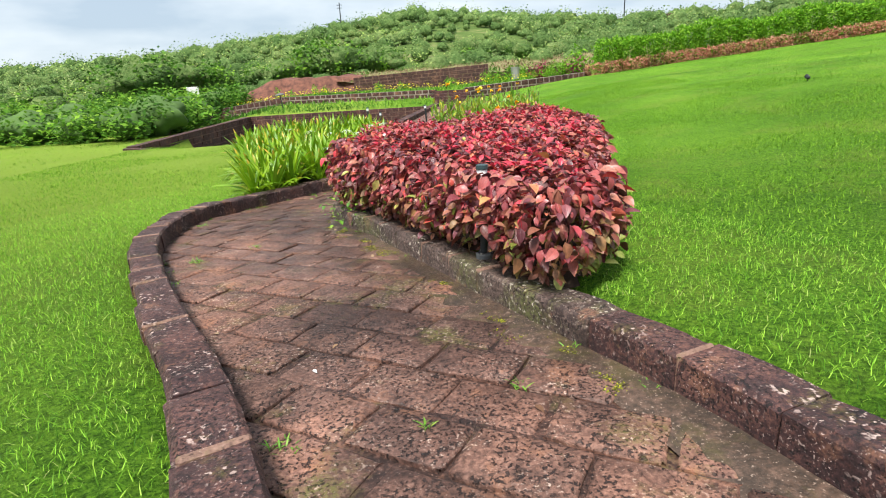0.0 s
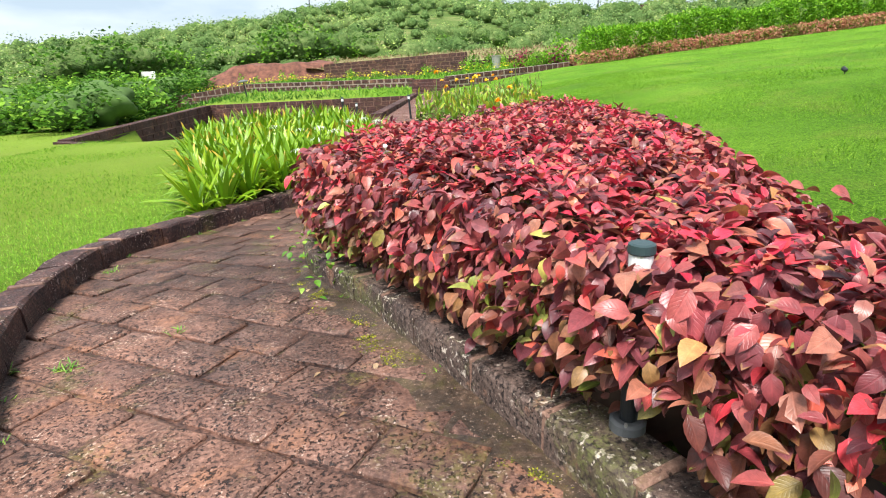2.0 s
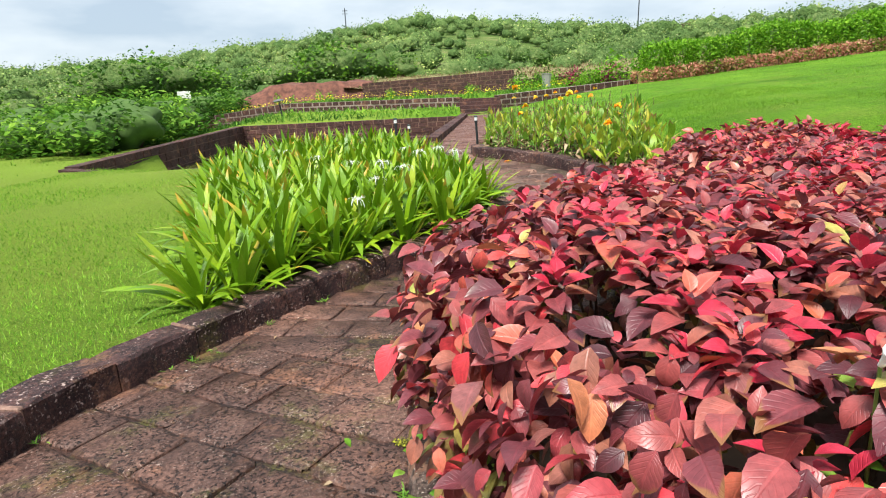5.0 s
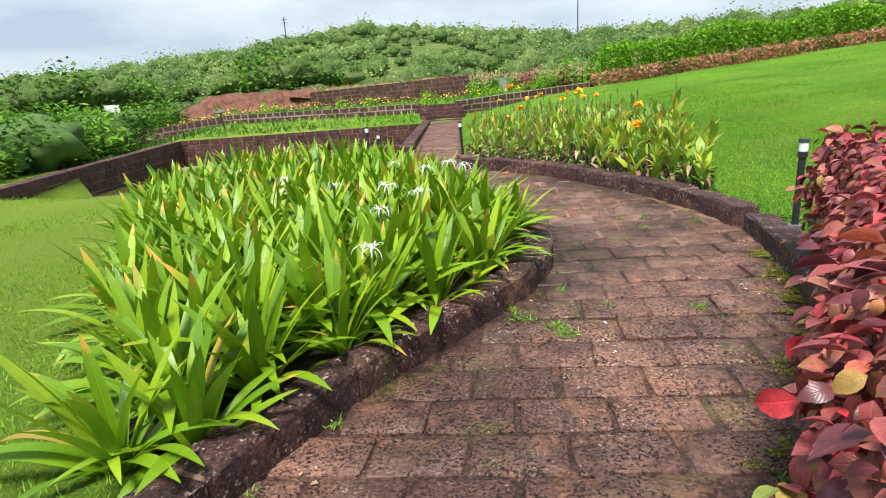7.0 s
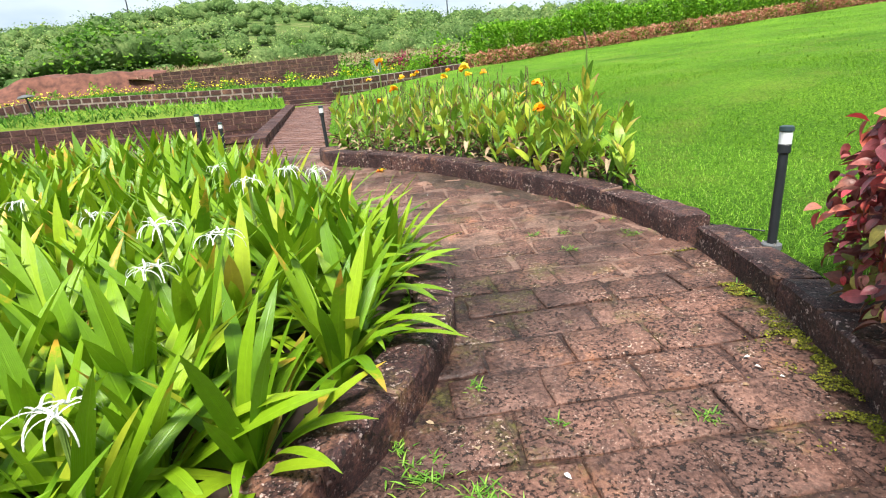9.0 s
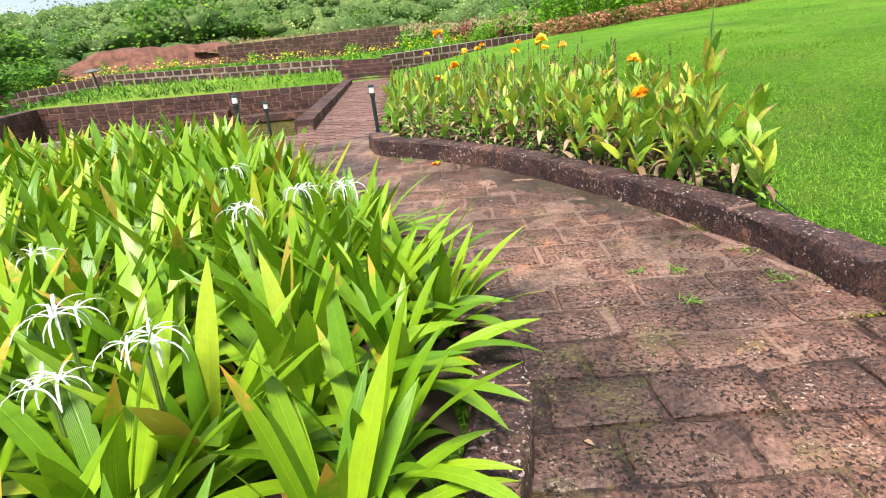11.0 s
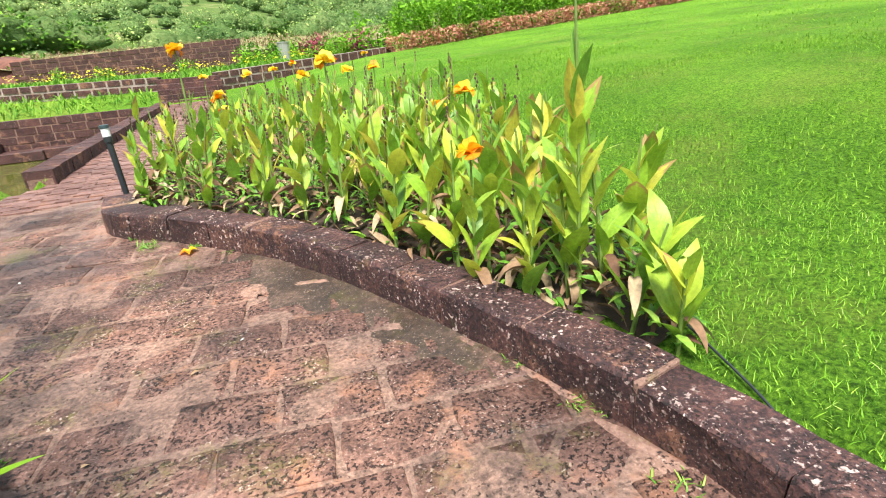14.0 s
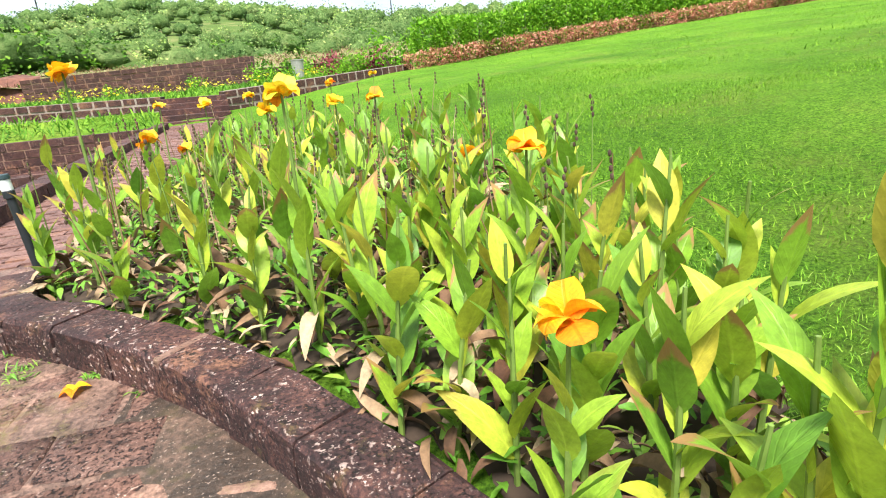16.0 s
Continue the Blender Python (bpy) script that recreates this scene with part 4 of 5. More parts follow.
def build_cannas():
    rng = np.random.default_rng(21)
    roots = [np.array(q) for q in ((1.64, 13.06), (1.30, 13.47), (0.97, 14.77), (0.13, 15.74), (1.68, 14.23), (2.02, 15.37), (0.38, 16.1), (0.5, 17.65), (1.62, 13.12), (1.66, 12.74), (1.42, 13.16), (1.86, 12.82), (1.78, 13.05))]
    flowers = {1: 0.90, 2: 1.36, 3: 1.52, 4: 1.13, 5: 0.95, 6: 1.14, 7: 0.95}
    for p in scatter(rng, CANNA_POLY, 900):
        if all(np.hypot(*(p - q)) > (0.195 if p[1] < 15.5 else 0.30) for q in roots):
            roots.append(p)
    roots = np.array(roots)
    z = height(roots[:, 0], roots[:, 1])
    singles = [leaf_mesh("leaf", v, f, M_CANNA) for v, f in CANNA_LEAVES]
    dry = [leaf_mesh("dry_leaf", *blade(0.26, 0.07, 6, d, 0.9, lance), M_DRY) for d in (1.5, 2.4)]
    for i, (x, y) in enumerate(roots):
        rr = random.Random(i + 50)
        tall = 0.74 + 0.26 * rr.random()
        if y < 12.95:
            tall = 0.46 + 0.16 * rr.random()
        if i == 0:
            tall = 1.32
        label = "canna plant with yellow-green lance leaves and withered lower leaves"
        if i in flowers:
            label = "canna plant bearing a ruffled orange and yellow flower"
        top = thing("canna_plant", label, "plant", "canna plants in the bed", (x, y, z[i]))
        bm = bmesh.new()
        lx, ly = (0.0, 0.0) if i in flowers else (rr.uniform(-0.09, 0.09), rr.uniform(-0.09, 0.09))
        ht = flowers[i] - z[i] if i in flowers else tall * 0.85
        if i == 0:
            ht, lx, ly = 1.36, -0.05, 0.0
        tube(bm, [(0, 0, -0.02), (lx * 0.4, ly * 0.4, ht * 0.5), (lx, ly, ht)], (0.012, 0.009, 0.005), 6)
        part("stalk", bm, M_STEM, top)
        n = 14 if i == 0 else rr.randint(7, 10) if y < 17 else 6
        a0 = rr.uniform(0, 6.28)
        for k in range(n):
            s = k / n
            h = tall * (0.12 + (0.63 if i == 0 else 0.62) * s)
            yaw = a0 + k * 2.6 + rr.uniform(-0.4, 0.4)
            pitch = rr.uniform(1.0, 1.42) + 0.14 * s
            sc = rr.uniform(0.55, 1.05) * (1.0 - 0.25 * s) * (0.85 if y > 15.2 else 1.0)
            m = Matrix.Translation((lx * s, ly * s, h)) @ Matrix.Rotation(yaw, 4, "Z") @ Matrix.Rotation(pitch, 4, "X") @ Matrix.Rotation(rr.uniform(-0.5, 0.5), 4, "Y") @ Matrix.Scale(sc, 4)
            placed("leaf", singles[rr.randint(0, 2)], m, top)
        for k in range(rr.randint(2, 4) if y > 13.3 else 2):
            m = Matrix.Translation((0, 0, rr.uniform(0.06, 0.28))) @ Matrix.Rotation(rr.uniform(0, 6.28), 4, "Z") @ Matrix.Rotation(rr.uniform(-0.3, 0.7), 4, "X") @ Matrix.Scale(rr.uniform(0.6, 1.1), 4)
            placed("dry_leaf", dry[k % 2], m, top)
        if i == 0:
            for k, h in enumerate((0.86, 0.98, 1.08)):
                m = Matrix.Translation((-0.045, 0, h)) @ Matrix.Rotation(1.2 + 2.3 * k, 4, "Z") @ Matrix.Rotation(1.42, 4, "X") @ Matrix.Diagonal((0.32, 0.5, 0.5, 1))
                placed("leaf", singles[0], m, top)
            bm = bmesh.new()
            tube(bm, [(-0.05, 0, ht - 0.01), (-0.06, 0.01, ht + 0.05), (-0.075, 0.01, ht + 0.10)], (0.006, 0.012, 0.003), 6)
            part("bud", bm, M_BARK, top, "withered dark bud")
        if i in flowers:
            canna_flower(lx, ly, ht, top, i, 1.0)
    for i in range(9):
        x, y = scatter(rng, CANNA_POLY, 1)[0]
        y = max(y, 15.6)
        if inside(CANNA_POLY, [x], [y])[0]:
            zt = zz(x, y)
            top = thing("canna_stalk", "tall canna stalk topped by a small orange flower", "plant", "flowering canna stalks", (x, y, zt))
            bm = bmesh.new()
            tube(bm, [(0, 0, -0.02), (0.02, 0, 0.5), (0.03, 0.02, 0.95)], (0.008, 0.006, 0.004), 6)
            part("stalk", bm, M_STEM, top)
            canna_flower(0.03, 0.02, 0.95, top, 90 + i, 0.75)
    # low weeds and litter between the stalks
    n = 5200
    p = scatter(rng, CANNA_POLY, n)
    zp = height(p[:, 0], p[:, 1])
    v, f = blade(0.075, 0.022, 3, 0.8, 0.2, lance)
    tagged(batch("bed_weeds", v, f, turns(rng.uniform(0, 6.28, n), rng.uniform(-0.2, 1.2, n), rng.normal(0, 0.3, n), rng.uniform(0.6, 1.7, n)), np.c_[p, zp + rng.uniform(0, 0.2, n)], M_WEED), "low green weeds growing among the cannas", "weeds")
    n = 1900
    p = scatter(rng, CANNA_POLY, n)
    v, f = blade(0.16, 0.035, 4, 1.2, 0.6, lance)
    tagged(batch("leaf_litter", v, f, turns(rng.uniform(0, 6.28, n), rng.uniform(-0.3, 0.9, n), rng.normal(0, 0.8, n), rng.uniform(0.5, 1.4, n)), np.c_[p, height(p[:, 0], p[:, 1]) + rng.uniform(0.01, 0.14, n)], M_DRY), "withered brown canna leaves lying in the bed", "leaf litter")


build_cannas()
bed_soil(CANNA_POLY, "dark soil of the canna bed")


# ---- garden lamps ----
M_BASE = plain("dull_grey_metal", (0.12, 0.125, 0.13), 0.6)
def bollard_lamp(x, y, z, tall=0.70, tilt=(0, 0), label="black garden bollard lamp with a white lens", r=0.027):
    top = thing("bollard_lamp", label, "lamp", "garden bollard lamps", (x, y, z))
    top.rotation_euler = (tilt[0], tilt[1], 0)
    bm = bmesh.new()
    tube(bm, [(0, 0, -0.02), (0, 0, 0.012), (0, 0, 0.018)], (0.058, 0.058, 0.046), 20)
    part("base_plate", bm, M_BASE, top)
    for k in range(3):
        bm = bmesh.new()
        a = 2.1 * k
        tube(bm, [(0.048 * math.cos(a), 0.048 * math.sin(a), 0.012), (0.048 * math.cos(a), 0.048 * math.sin(a), 0.026)], (0.006, 0.006), 6)
        part("bolt", bm, M_GREYBIN, top)
    bm = bmesh.new()
    tube(bm, [(0, 0, 0.015), (0, 0, tall - 0.15)], (r, r), 18)
    part("pole", bm, M_BLACK, top, "black painted pole")
    bm = bmesh.new()
    tube(bm, [(0, 0, tall - 0.16), (0, 0, tall - 0.155), (0, 0, tall - 0.11), (0, 0, tall - 0.105)], (r, r + 0.009, r + 0.009, r + 0.005), 18)
    part("collar", bm, M_BLACK, top)
    bm = bmesh.new()
    tube(bm, [(0, 0, tall - 0.105), (0, 0, tall - 0.03)], (r + 0.008, r + 0.008), 18)
    part("lens", bm, M_LENS, top, "white plastic lens")
    bm = bmesh.new()
    tube(bm, [(0, 0, tall - 0.032), (0, 0, tall - 0.028), (0, 0, tall - 0.004), (0, 0, tall)], (r + 0.012, r + 0.014, r + 0.012, r + 0.004), 18)
    part("cap", bm, M_TEAL, top, "dark teal cap")


def mushroom_lamp(x, y, tall, lean):
    z = zz(x, y)
    top = thing("mushroom_lamp", "dark mushroom-shaped garden lamp on a leaning post", "lamp", at=(x, y, z))
    top.rotation_euler = (0, lean, 0)
    bm = bmesh.new()
    tube(bm, [(0, 0, -0.05), (0, 0, tall)], (0.035, 0.03), 10)
    part("post", bm, M_BLACK, top)
    bm = bmesh.new()
    tube(bm, [(0, 0, tall - 0.02), (0, 0, tall), (0, 0, tall + 0.06), (0, 0, tall + 0.10)], (0.20, 0.28, 0.22, 0.06), 18)
    part("cap", bm, M_BASE, top, "dull dark metal cap")


mushroom_lamp(-9.3, 32.0, 0.85, -0.12)


def kerb_top(x, y):
    return float(base(x, y)) + 0.19


bollard_lamp(0.225, 3.47, kerb_top(0.23, 3.4), 0.615, label="black garden lamp half buried in red shrubs", r=0.027)
bollard_lamp(1.46, 10.72, kerb_top(1.4, 10.6) - 0.03, 0.74)
bollard_lamp(-0.55, 16.98, 0.25, 0.72, (0, -0.05), "black garden lamp beside the canna bed")
bollard_lamp(-2.2, 18.93, 0.12, 0.62, label="black garden lamp at the tank's edge")
bollard_lamp(-2.36, 17.0, 0.32, 0.66, label="dark garden lamp post at the kerb's end")


# ---- right hedges ----
def quad_leaf(length, width):
    return np.array([(0, 0, 0), (width / 2, length * 0.5, 0.1 * length), (0, length, 0), (-width / 2, length * 0.5, 0.1 * length)]), np.array([(0, 1, 2, 3)])


def foliage_block(rng, n, centre, size, leaf, material, name, parent, along=0.0):
    """Leaves over the outside of a soft box."""
    p = rng.normal(0, 1, (n, 3))
    p /= np.max(np.abs(p), axis=1)[:, None] ** 0.75 * np.linalg.norm(p, axis=1)[:, None] ** 0.25
    p *= rng.uniform(0.72, 1.08, (n, 1))
    p = p * np.array(size) / 2
    c, s = math.cos(along), math.sin(along)
    q = np.c_[p[:, 0] * c - p[:, 1] * s, p[:, 0] * s + p[:, 1] * c, p[:, 2] + 0.06 * np.sin(7 * p[:, 0])] + np.array(centre)
    v, f = quad_leaf(*leaf)
    return batch(name, v, f, turns(rng.uniform(0, 6.28, n), rng.uniform(-0.6, 1.2, n), rng.normal(0, 0.5, n), rng.uniform(0.6, 1.4, n)), q, material, parent)


HEDGE = curve([(9.9, 36.3), (16, 36.5), (28, 36.2), (40, 33.5), (50, 28)], 1.25)


def build_hedges():
    rng = np.random.default_rng(31)
    for i, (x, y) in enumerate(HEDGE):
        z = zz(x, y)
        t = HEDGE[min(i + 1, len(HEDGE) - 1)] - HEDGE[max(i - 1, 0)]
        a = math.atan2(t[1], t[0])
        top = thing("low_hedge", "low clipped hedge of coppery red leaves at the lawn's edge", "hedge", "low copper hedge sections", (x, y, z))
        foliage_block(rng, 700, (0, 0, 0.32), (1.4, 0.75, 0.70), (0.11, 0.065), M_LOWHEDGE if (i % 7) != 3 else M_REDGREEN, "foliage", top, a)
        for k in range(3):
            bm = bmesh.new()
            tube(bm, [(0.3 * (k - 1) * math.cos(a), 0.3 * (k - 1) * math.sin(a), -0.05), (0.33 * (k - 1) * math.cos(a), 0.33 * (k - 1) * math.sin(a), 0.4)], (0.02, 0.01), 5)
            part("stem", bm, M_BARK, top)
        if i > 0:
            nx, ny = -math.sin(a), math.cos(a)
            hx, hy = x + 1.35 * nx, y + 1.35 * ny
            hz = zz(hx, hy)
            hh = 2.05 + 0.25 * math.sin(i * 1.3) + (0.0 if i > 2 else -0.25)
            top = thing("tall_hedge", "tall bright green leafy hedge behind red shrubs", "hedge", "tall green hedge sections", (hx, hy, hz))
            foliage_block(rng, 2100, (0, 0, 0.50 * hh), (1.75, 1.6, hh), (0.19, 0.085), M_HEDGE, "foliage", top, a)
            for k in range(3):
                bm = bmesh.new()
                tube(bm, [(0.4 * (k - 1), 0, -0.05), (0.45 * (k - 1), 0, 0.75 * hh)], (0.025, 0.01), 5)
                part("stem", bm, M_BARK, top)


build_hedges()


# ---- shrubs beyond the tank ----
def clump(rng, n, leaf, flat=0.8):
    """A ragged crown: leaves over several overlapping lobes, about one metre in radius."""
    lobes = rng.normal(0, 0.42, (6, 3)) * (1, 1, 0.6)
    pick = rng.integers(0, 6, n)
    d = rng.normal(0, 1, (n, 3))
    d /= np.linalg.norm(d, axis=1)[:, None]
    p = lobes[pick] + d * rng.uniform(0.35, 0.72, (n, 1)) * (1, 1, flat)
    v, f = quad_leaf(*leaf)
    rot = turns(rng.uniform(0, 6.28, n), rng.uniform(-0.7, 1.0, n), rng.normal(0, 0.6, n), rng.uniform(0.6, 1.5, n))
    vv = np.einsum("nij,kj->nki", rot, v) + p[:, None, :]
    ff = f[None] + (np.arange(n) * 4)[:, None, None]
    return vv.reshape(-1, 3), ff.reshape(-1, 4)


def lump(rng, subdivisions, radius):
    """A dented ball that fills a crown in place of its shaded inside."""
    bm = bmesh.new()
    bmesh.ops.create_icosphere(bm, subdivisions=subdivisions, radius=radius)
    seed = float(rng.uniform(0, 50))
    for v in bm.verts:
        v.co *= 1 + 0.45 * noise.noise(v.co * 2.2 + Vector((seed, 0, 0)))
        v.co.z *= 0.8
    v, f = np.array([q.co[:] for q in bm.verts]), np.array([[w.index for w in q.verts] for q in bm.faces])
    bm.free()
    return v, f


def build_bushes():
    rng = np.random.default_rng(41)
    crowns = []
    for k in range(5):
        v, f = clump(rng, 1150, (0.145, 0.08))
        crowns.append(leaf_mesh("crown", v, f, M_BUSH))
    bm = bmesh.new()
    for k in range(5):
        a = k * 1.25
        tube(bm, [(0.05 * math.cos(a), 0.05 * math.sin(a), -0.9), (0.3 * math.cos(a), 0.3 * math.sin(a), -0.2), (0.5 * math.cos(a), 0.5 * math.sin(a), 0.3)], (0.05, 0.03, 0.012), 6)
    stem = bpy.data.meshes.new("trunk")
    bm.to_mesh(stem)
    bm.free()
    stem.materials.append(M_BARK)
    # dark green balls inside the crowns paint the shade between leaves
    hearts = []
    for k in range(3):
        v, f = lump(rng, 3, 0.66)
        hearts.append(leaf_mesh("crown_core", v, f, M_CROWN_SHADE))
    spots = []
    for k in range(900):
        x, y = rng.uniform(-46, -9.5), rng.uniform(22, 52)
        az = math.degrees(math.atan2(x, y))
        if az < -62 or x > -12.4 - 0.25 * max(y - 24, 0) or y < 20 - 0.35 * (x + 12) or y > 52:
            continue
        if all(math.hypot(x - a, y - b) > 1.75 for a, b in spots):
            spots.append((x, y))
    for x, y in spots[:105]:
        near = 1.0 + 0.25 * rng.random()
        r = rng.uniform(0.95, 1.45) * near
        z = zz(x, y)
        top = thing("bush", "dense dark green bush behind the sunken tank", "bush", "bushes beyond the tank", (x, y, z + 0.50 * r))
        top.rotation_euler = (0, 0, rng.uniform(0, 6.28))
        top.scale = (1.15 * r, 1.15 * r, 0.9 * r)
        placed("crown", crowns[int(rng.integers(0, 5))], Matrix(), top)
        placed("crown_core", hearts[int(rng.integers(0, 3))], Matrix(), top)
        placed("trunk", stem, Matrix(), top)


build_bushes()


# ---- wooded hill ----
def build_woods():
    rng = np.random.default_rng(51)
    n = 2500
    az = np.radians(rng.uniform(-60, 56, n))
    r = 52 + 128 * rng.uniform(0, 1, n) ** 0.75
    x, y = r * np.sin(az), r * np.cos(az)
    open_ground = (bumps(x, y, 0.09, 3) > 0.35) & (x > -6) | ((x > -14) & (x < 30) & (y < 54))
    keep = ~open_ground | (rng.uniform(0, 1, n) < 0.30)
    x, y, r = x[keep], y[keep], r[keep]
    z = height(x, y)
    s = (0.95 + 1.35 * rng.uniform(0, 1, len(x)) ** 2.0) * (0.85 + r / 300)
    for near, leaves, leaf, sub in ((True, 240, (0.10, 0.07), 2), (False, 96, (0.15, 0.11), 1)):
        vs = [clump(rng, leaves, leaf, 0.75) for k in range(6)]
        # solid lumps, darker than the leaves, stand in for shade inside the clumps
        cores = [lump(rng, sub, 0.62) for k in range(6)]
        for k in range(6):
            q = (np.arange(len(x)) % 6 == k) & ((r < 90) == near)
            yaw = rng.uniform(0, 6.28, q.sum())
            rot, at = turns(yaw, np.zeros(q.sum()), np.zeros(q.sum()), s[q]), np.c_[x[q], y[q], z[q] + 0.50 * s[q]]
            tagged(batch("far_woods", *vs[k], rot, at, M_WOODS), "scrubby green woodland covering the distant hill", "woodland")
            tagged(batch("far_woods_shade", *cores[k], rot, at, M_CANOPY), "darker green lumps painted as shade inside the distant woodland", "woodland")
    # larger dark trees at the foot of the hill
    crown = [leaf_mesh("crown", *clump(rng, 900, (0.13, 0.085), 0.85), M_BUSH) for k in range(3)]
    inner = []
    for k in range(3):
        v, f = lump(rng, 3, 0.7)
        inner.append(leaf_mesh("crown_core", v, f, M_CANOPY))
    bm = bmesh.new()
    tube(bm, [(0, 0, -1.3), (0.03, 0, -0.7), (0, 0.05, 0.0)], (0.13, 0.09, 0.04), 8)
    for a in (0.4, 2.4, 4.6):
        tube(bm, [(0, 0.02, -0.6), (0.35 * math.cos(a), 0.35 * math.sin(a), 0.05)], (0.06, 0.02), 6)
    trunk = bpy.data.meshes.new("trunk")
    bm.to_mesh(trunk)
    bm.free()
    trunk.materials.append(M_BARK)
    for i, (a, d, size) in enumerate(((-36, 56, 2.0), (-30, 58, 2.6), (-27.5, 57, 3.1), (-25, 59, 2.9), (-22.5, 60, 2.5), (-18, 62, 2.2), (-15, 60, 2.6), (-12.5, 61, 3.2), (-10, 62, 3.0), (-7.5, 63, 2.6), (-5, 64, 2.2),
                                      (3, 70, 1.6), (8, 72, 1.7), (14, 74, 1.5), (20, 70, 1.3), (27, 66, 1.2), (31, 66, 1.3), (36, 64, 1.3))):
        x, y = d * math.sin(radians(a)), d * math.cos(radians(a))
        top = thing("tree", "broad dark green tree at the foot of the hill", "tree", "trees at the foot of the hill", (x, y, zz(x, y) + 0.95 * size))
        top.scale = (size, size, size * 0.85)
        top.rotation_euler = (0, 0, i * 1.7)
        placed("crown", crown[i % 3], Matrix(), top)
        placed("crown_core", inner[i % 3], Matrix(), top)
        placed("trunk", trunk, Matrix(), top)


build_woods()


# ---- terrace: soil bank, flowers, small things ----
def bank(name, label, cat, xs, y0, y1, z_of, material, seed):
    """A rough earth bank between two lines."""
    n, m = 60, 10
    v = []
    for j in range(m + 1):
        for i in range(n + 1):
            x = xs[0] + (xs[1] - xs[0]) * i / n
            s = j / m
            y = y0(x) + (y1(x) - y0(x)) * s
            v.append((x, y + 0.25 * noise.noise((x, s * 3, seed)), z_of(x, y, s) + 0.18 * noise.noise((x * 0.9, y * 0.9, seed))))
    f = [(j * (n + 1) + i, j * (n + 1) + i + 1, (j + 1) * (n + 1) + i + 1, (j + 1) * (n + 1) + i) for j in range(m) for i in range(n)]
    ob = link_mesh(name, np.array(v), np.array(f), material, smoothed=True, kind="structure")
    return tagged(ob, label, cat)


def cut_bank(x, y, s):
    """Raw earth cut back in three worn ledges."""
    rise = sum(smooth(np.float64(s), a + 0.06 * math.sin(1.3 * x + 5 * a), a + 0.10) for a in (0.02, 0.16, 0.30)) / 3
    return 0.55 + 0.012 * (y - 31) + 1.9 * float(rise) * (1 - 0.8 * max(0.0, (-14.5 - x) / 4)) + 0.12 * s


def slope_bank(x, y, s):
    return 2.15 + 0.035 * max(x + 7, 0) * 0.6 + (0.75 + 0.02 * max(x, 0)) * s + float(hill(np.array([x]), np.array([y]))[0]) * 0.9


bank("soil_bank", "raw red laterite soil bank with worn ledges", "ground", (-18.5, -6.8), lambda x: 46.2, lambda x: 50.5, cut_bank, M_SOIL, 1.0)
bank("grass_bank", "dry pale grass bank above a retaining wall", "ground", (-9, 34), lambda x: (46.9 - 0.21 * (x + 7.3)) if x < 3.6 else 44.6 + 0.35 * (x - 3.6), lambda x: 56.0, slope_bank, M_DRYGRASS, 2.0)


def build_dry_grass():
    """Straw-coloured grass and low scrub on the bank above the wall."""
    rng = np.random.default_rng(63)
    for n, name, mat, label, leaf in ((9000, "dry_grass", M_DRY, "pale dry grass on the bank above the wall", (0.34, 0.03)), (3500, "bank_scrub", M_BUSH, "low green scrub on the dry bank", (0.26, 0.09))):
        x, s = rng.uniform(-9, 30, n), rng.uniform(0, 1, n)
        y0 = np.where(x < 3.6, 46.9 - 0.21 * (x + 7.3), 44.6 + 0.35 * (x - 3.6))
        y = y0 + (56.0 - y0) * s
        if mat is M_BUSH:
            ok = bumps(x, y, 0.8, 2.0) > 0.25
            x, y, s = x[ok], y[ok], s[ok]
        z = np.array([slope_bank(a, b, c) for a, b, c in zip(x, y, s)])
        m = len(x)
        v, f = blade(*leaf, 2, 0.7, 0.2, lance)
        tagged(batch(name, v, f, turns(rng.uniform(0, 6.28, m), rng.uniform(0.5, 1.4, m), rng.normal(0, 0.3, m), rng.uniform(0.6, 1.5, m)), np.c_[x, y, z], mat), label, "grass" if mat is M_DRY else "scrub")


build_dry_grass()


def build_terrace_flowers():
    rng = np.random.default_rng(61)
    n = 16000
    x, y = rng.uniform(-16, 9, n), rng.uniform(29.9, 45.5, n)
    d = y - wall2_y(x)
    ok = (d > 0.3) & (d < 9.5) & (x < 6) | ((d < -0.3) & (y > 29.95) & (x < -0.7) & (x > -14))
    x, y = x[ok], y[ok]
    z = height(x, y)
    v, f = blade(0.30, 0.05, 2, 0.6, 0.2, lance)
    m = len(x)
    tagged(batch("terrace_herbs", v, f, turns(rng.uniform(0, 6.28, m), rng.uniform(0.4, 1.4, m), rng.normal(0, 0.3, m), rng.uniform(0.5, 1.3, m)), np.c_[x, y, z], M_BUSH), "loose green herbs growing on the terraces", "herbs")
    q = (rng.uniform(0, 1, m) < 0.07) & (y - wall2_y(x) > 0.2)
    v, f = quad_leaf(0.09, 0.09)
    k = int(q.sum())
    tagged(batch("yellow_flowers", v, f, turns(rng.uniform(0, 6.28, k), rng.uniform(-0.3, 0.9, k), rng.normal(0, 0.4, k), rng.uniform(0.6, 1.3, k)), np.c_[x[q], y[q], z[q] + rng.uniform(0.22, 0.5, k)], M_YELLOW), "small yellow flowers scattered along the terrace", "flowers")


build_terrace_flowers()


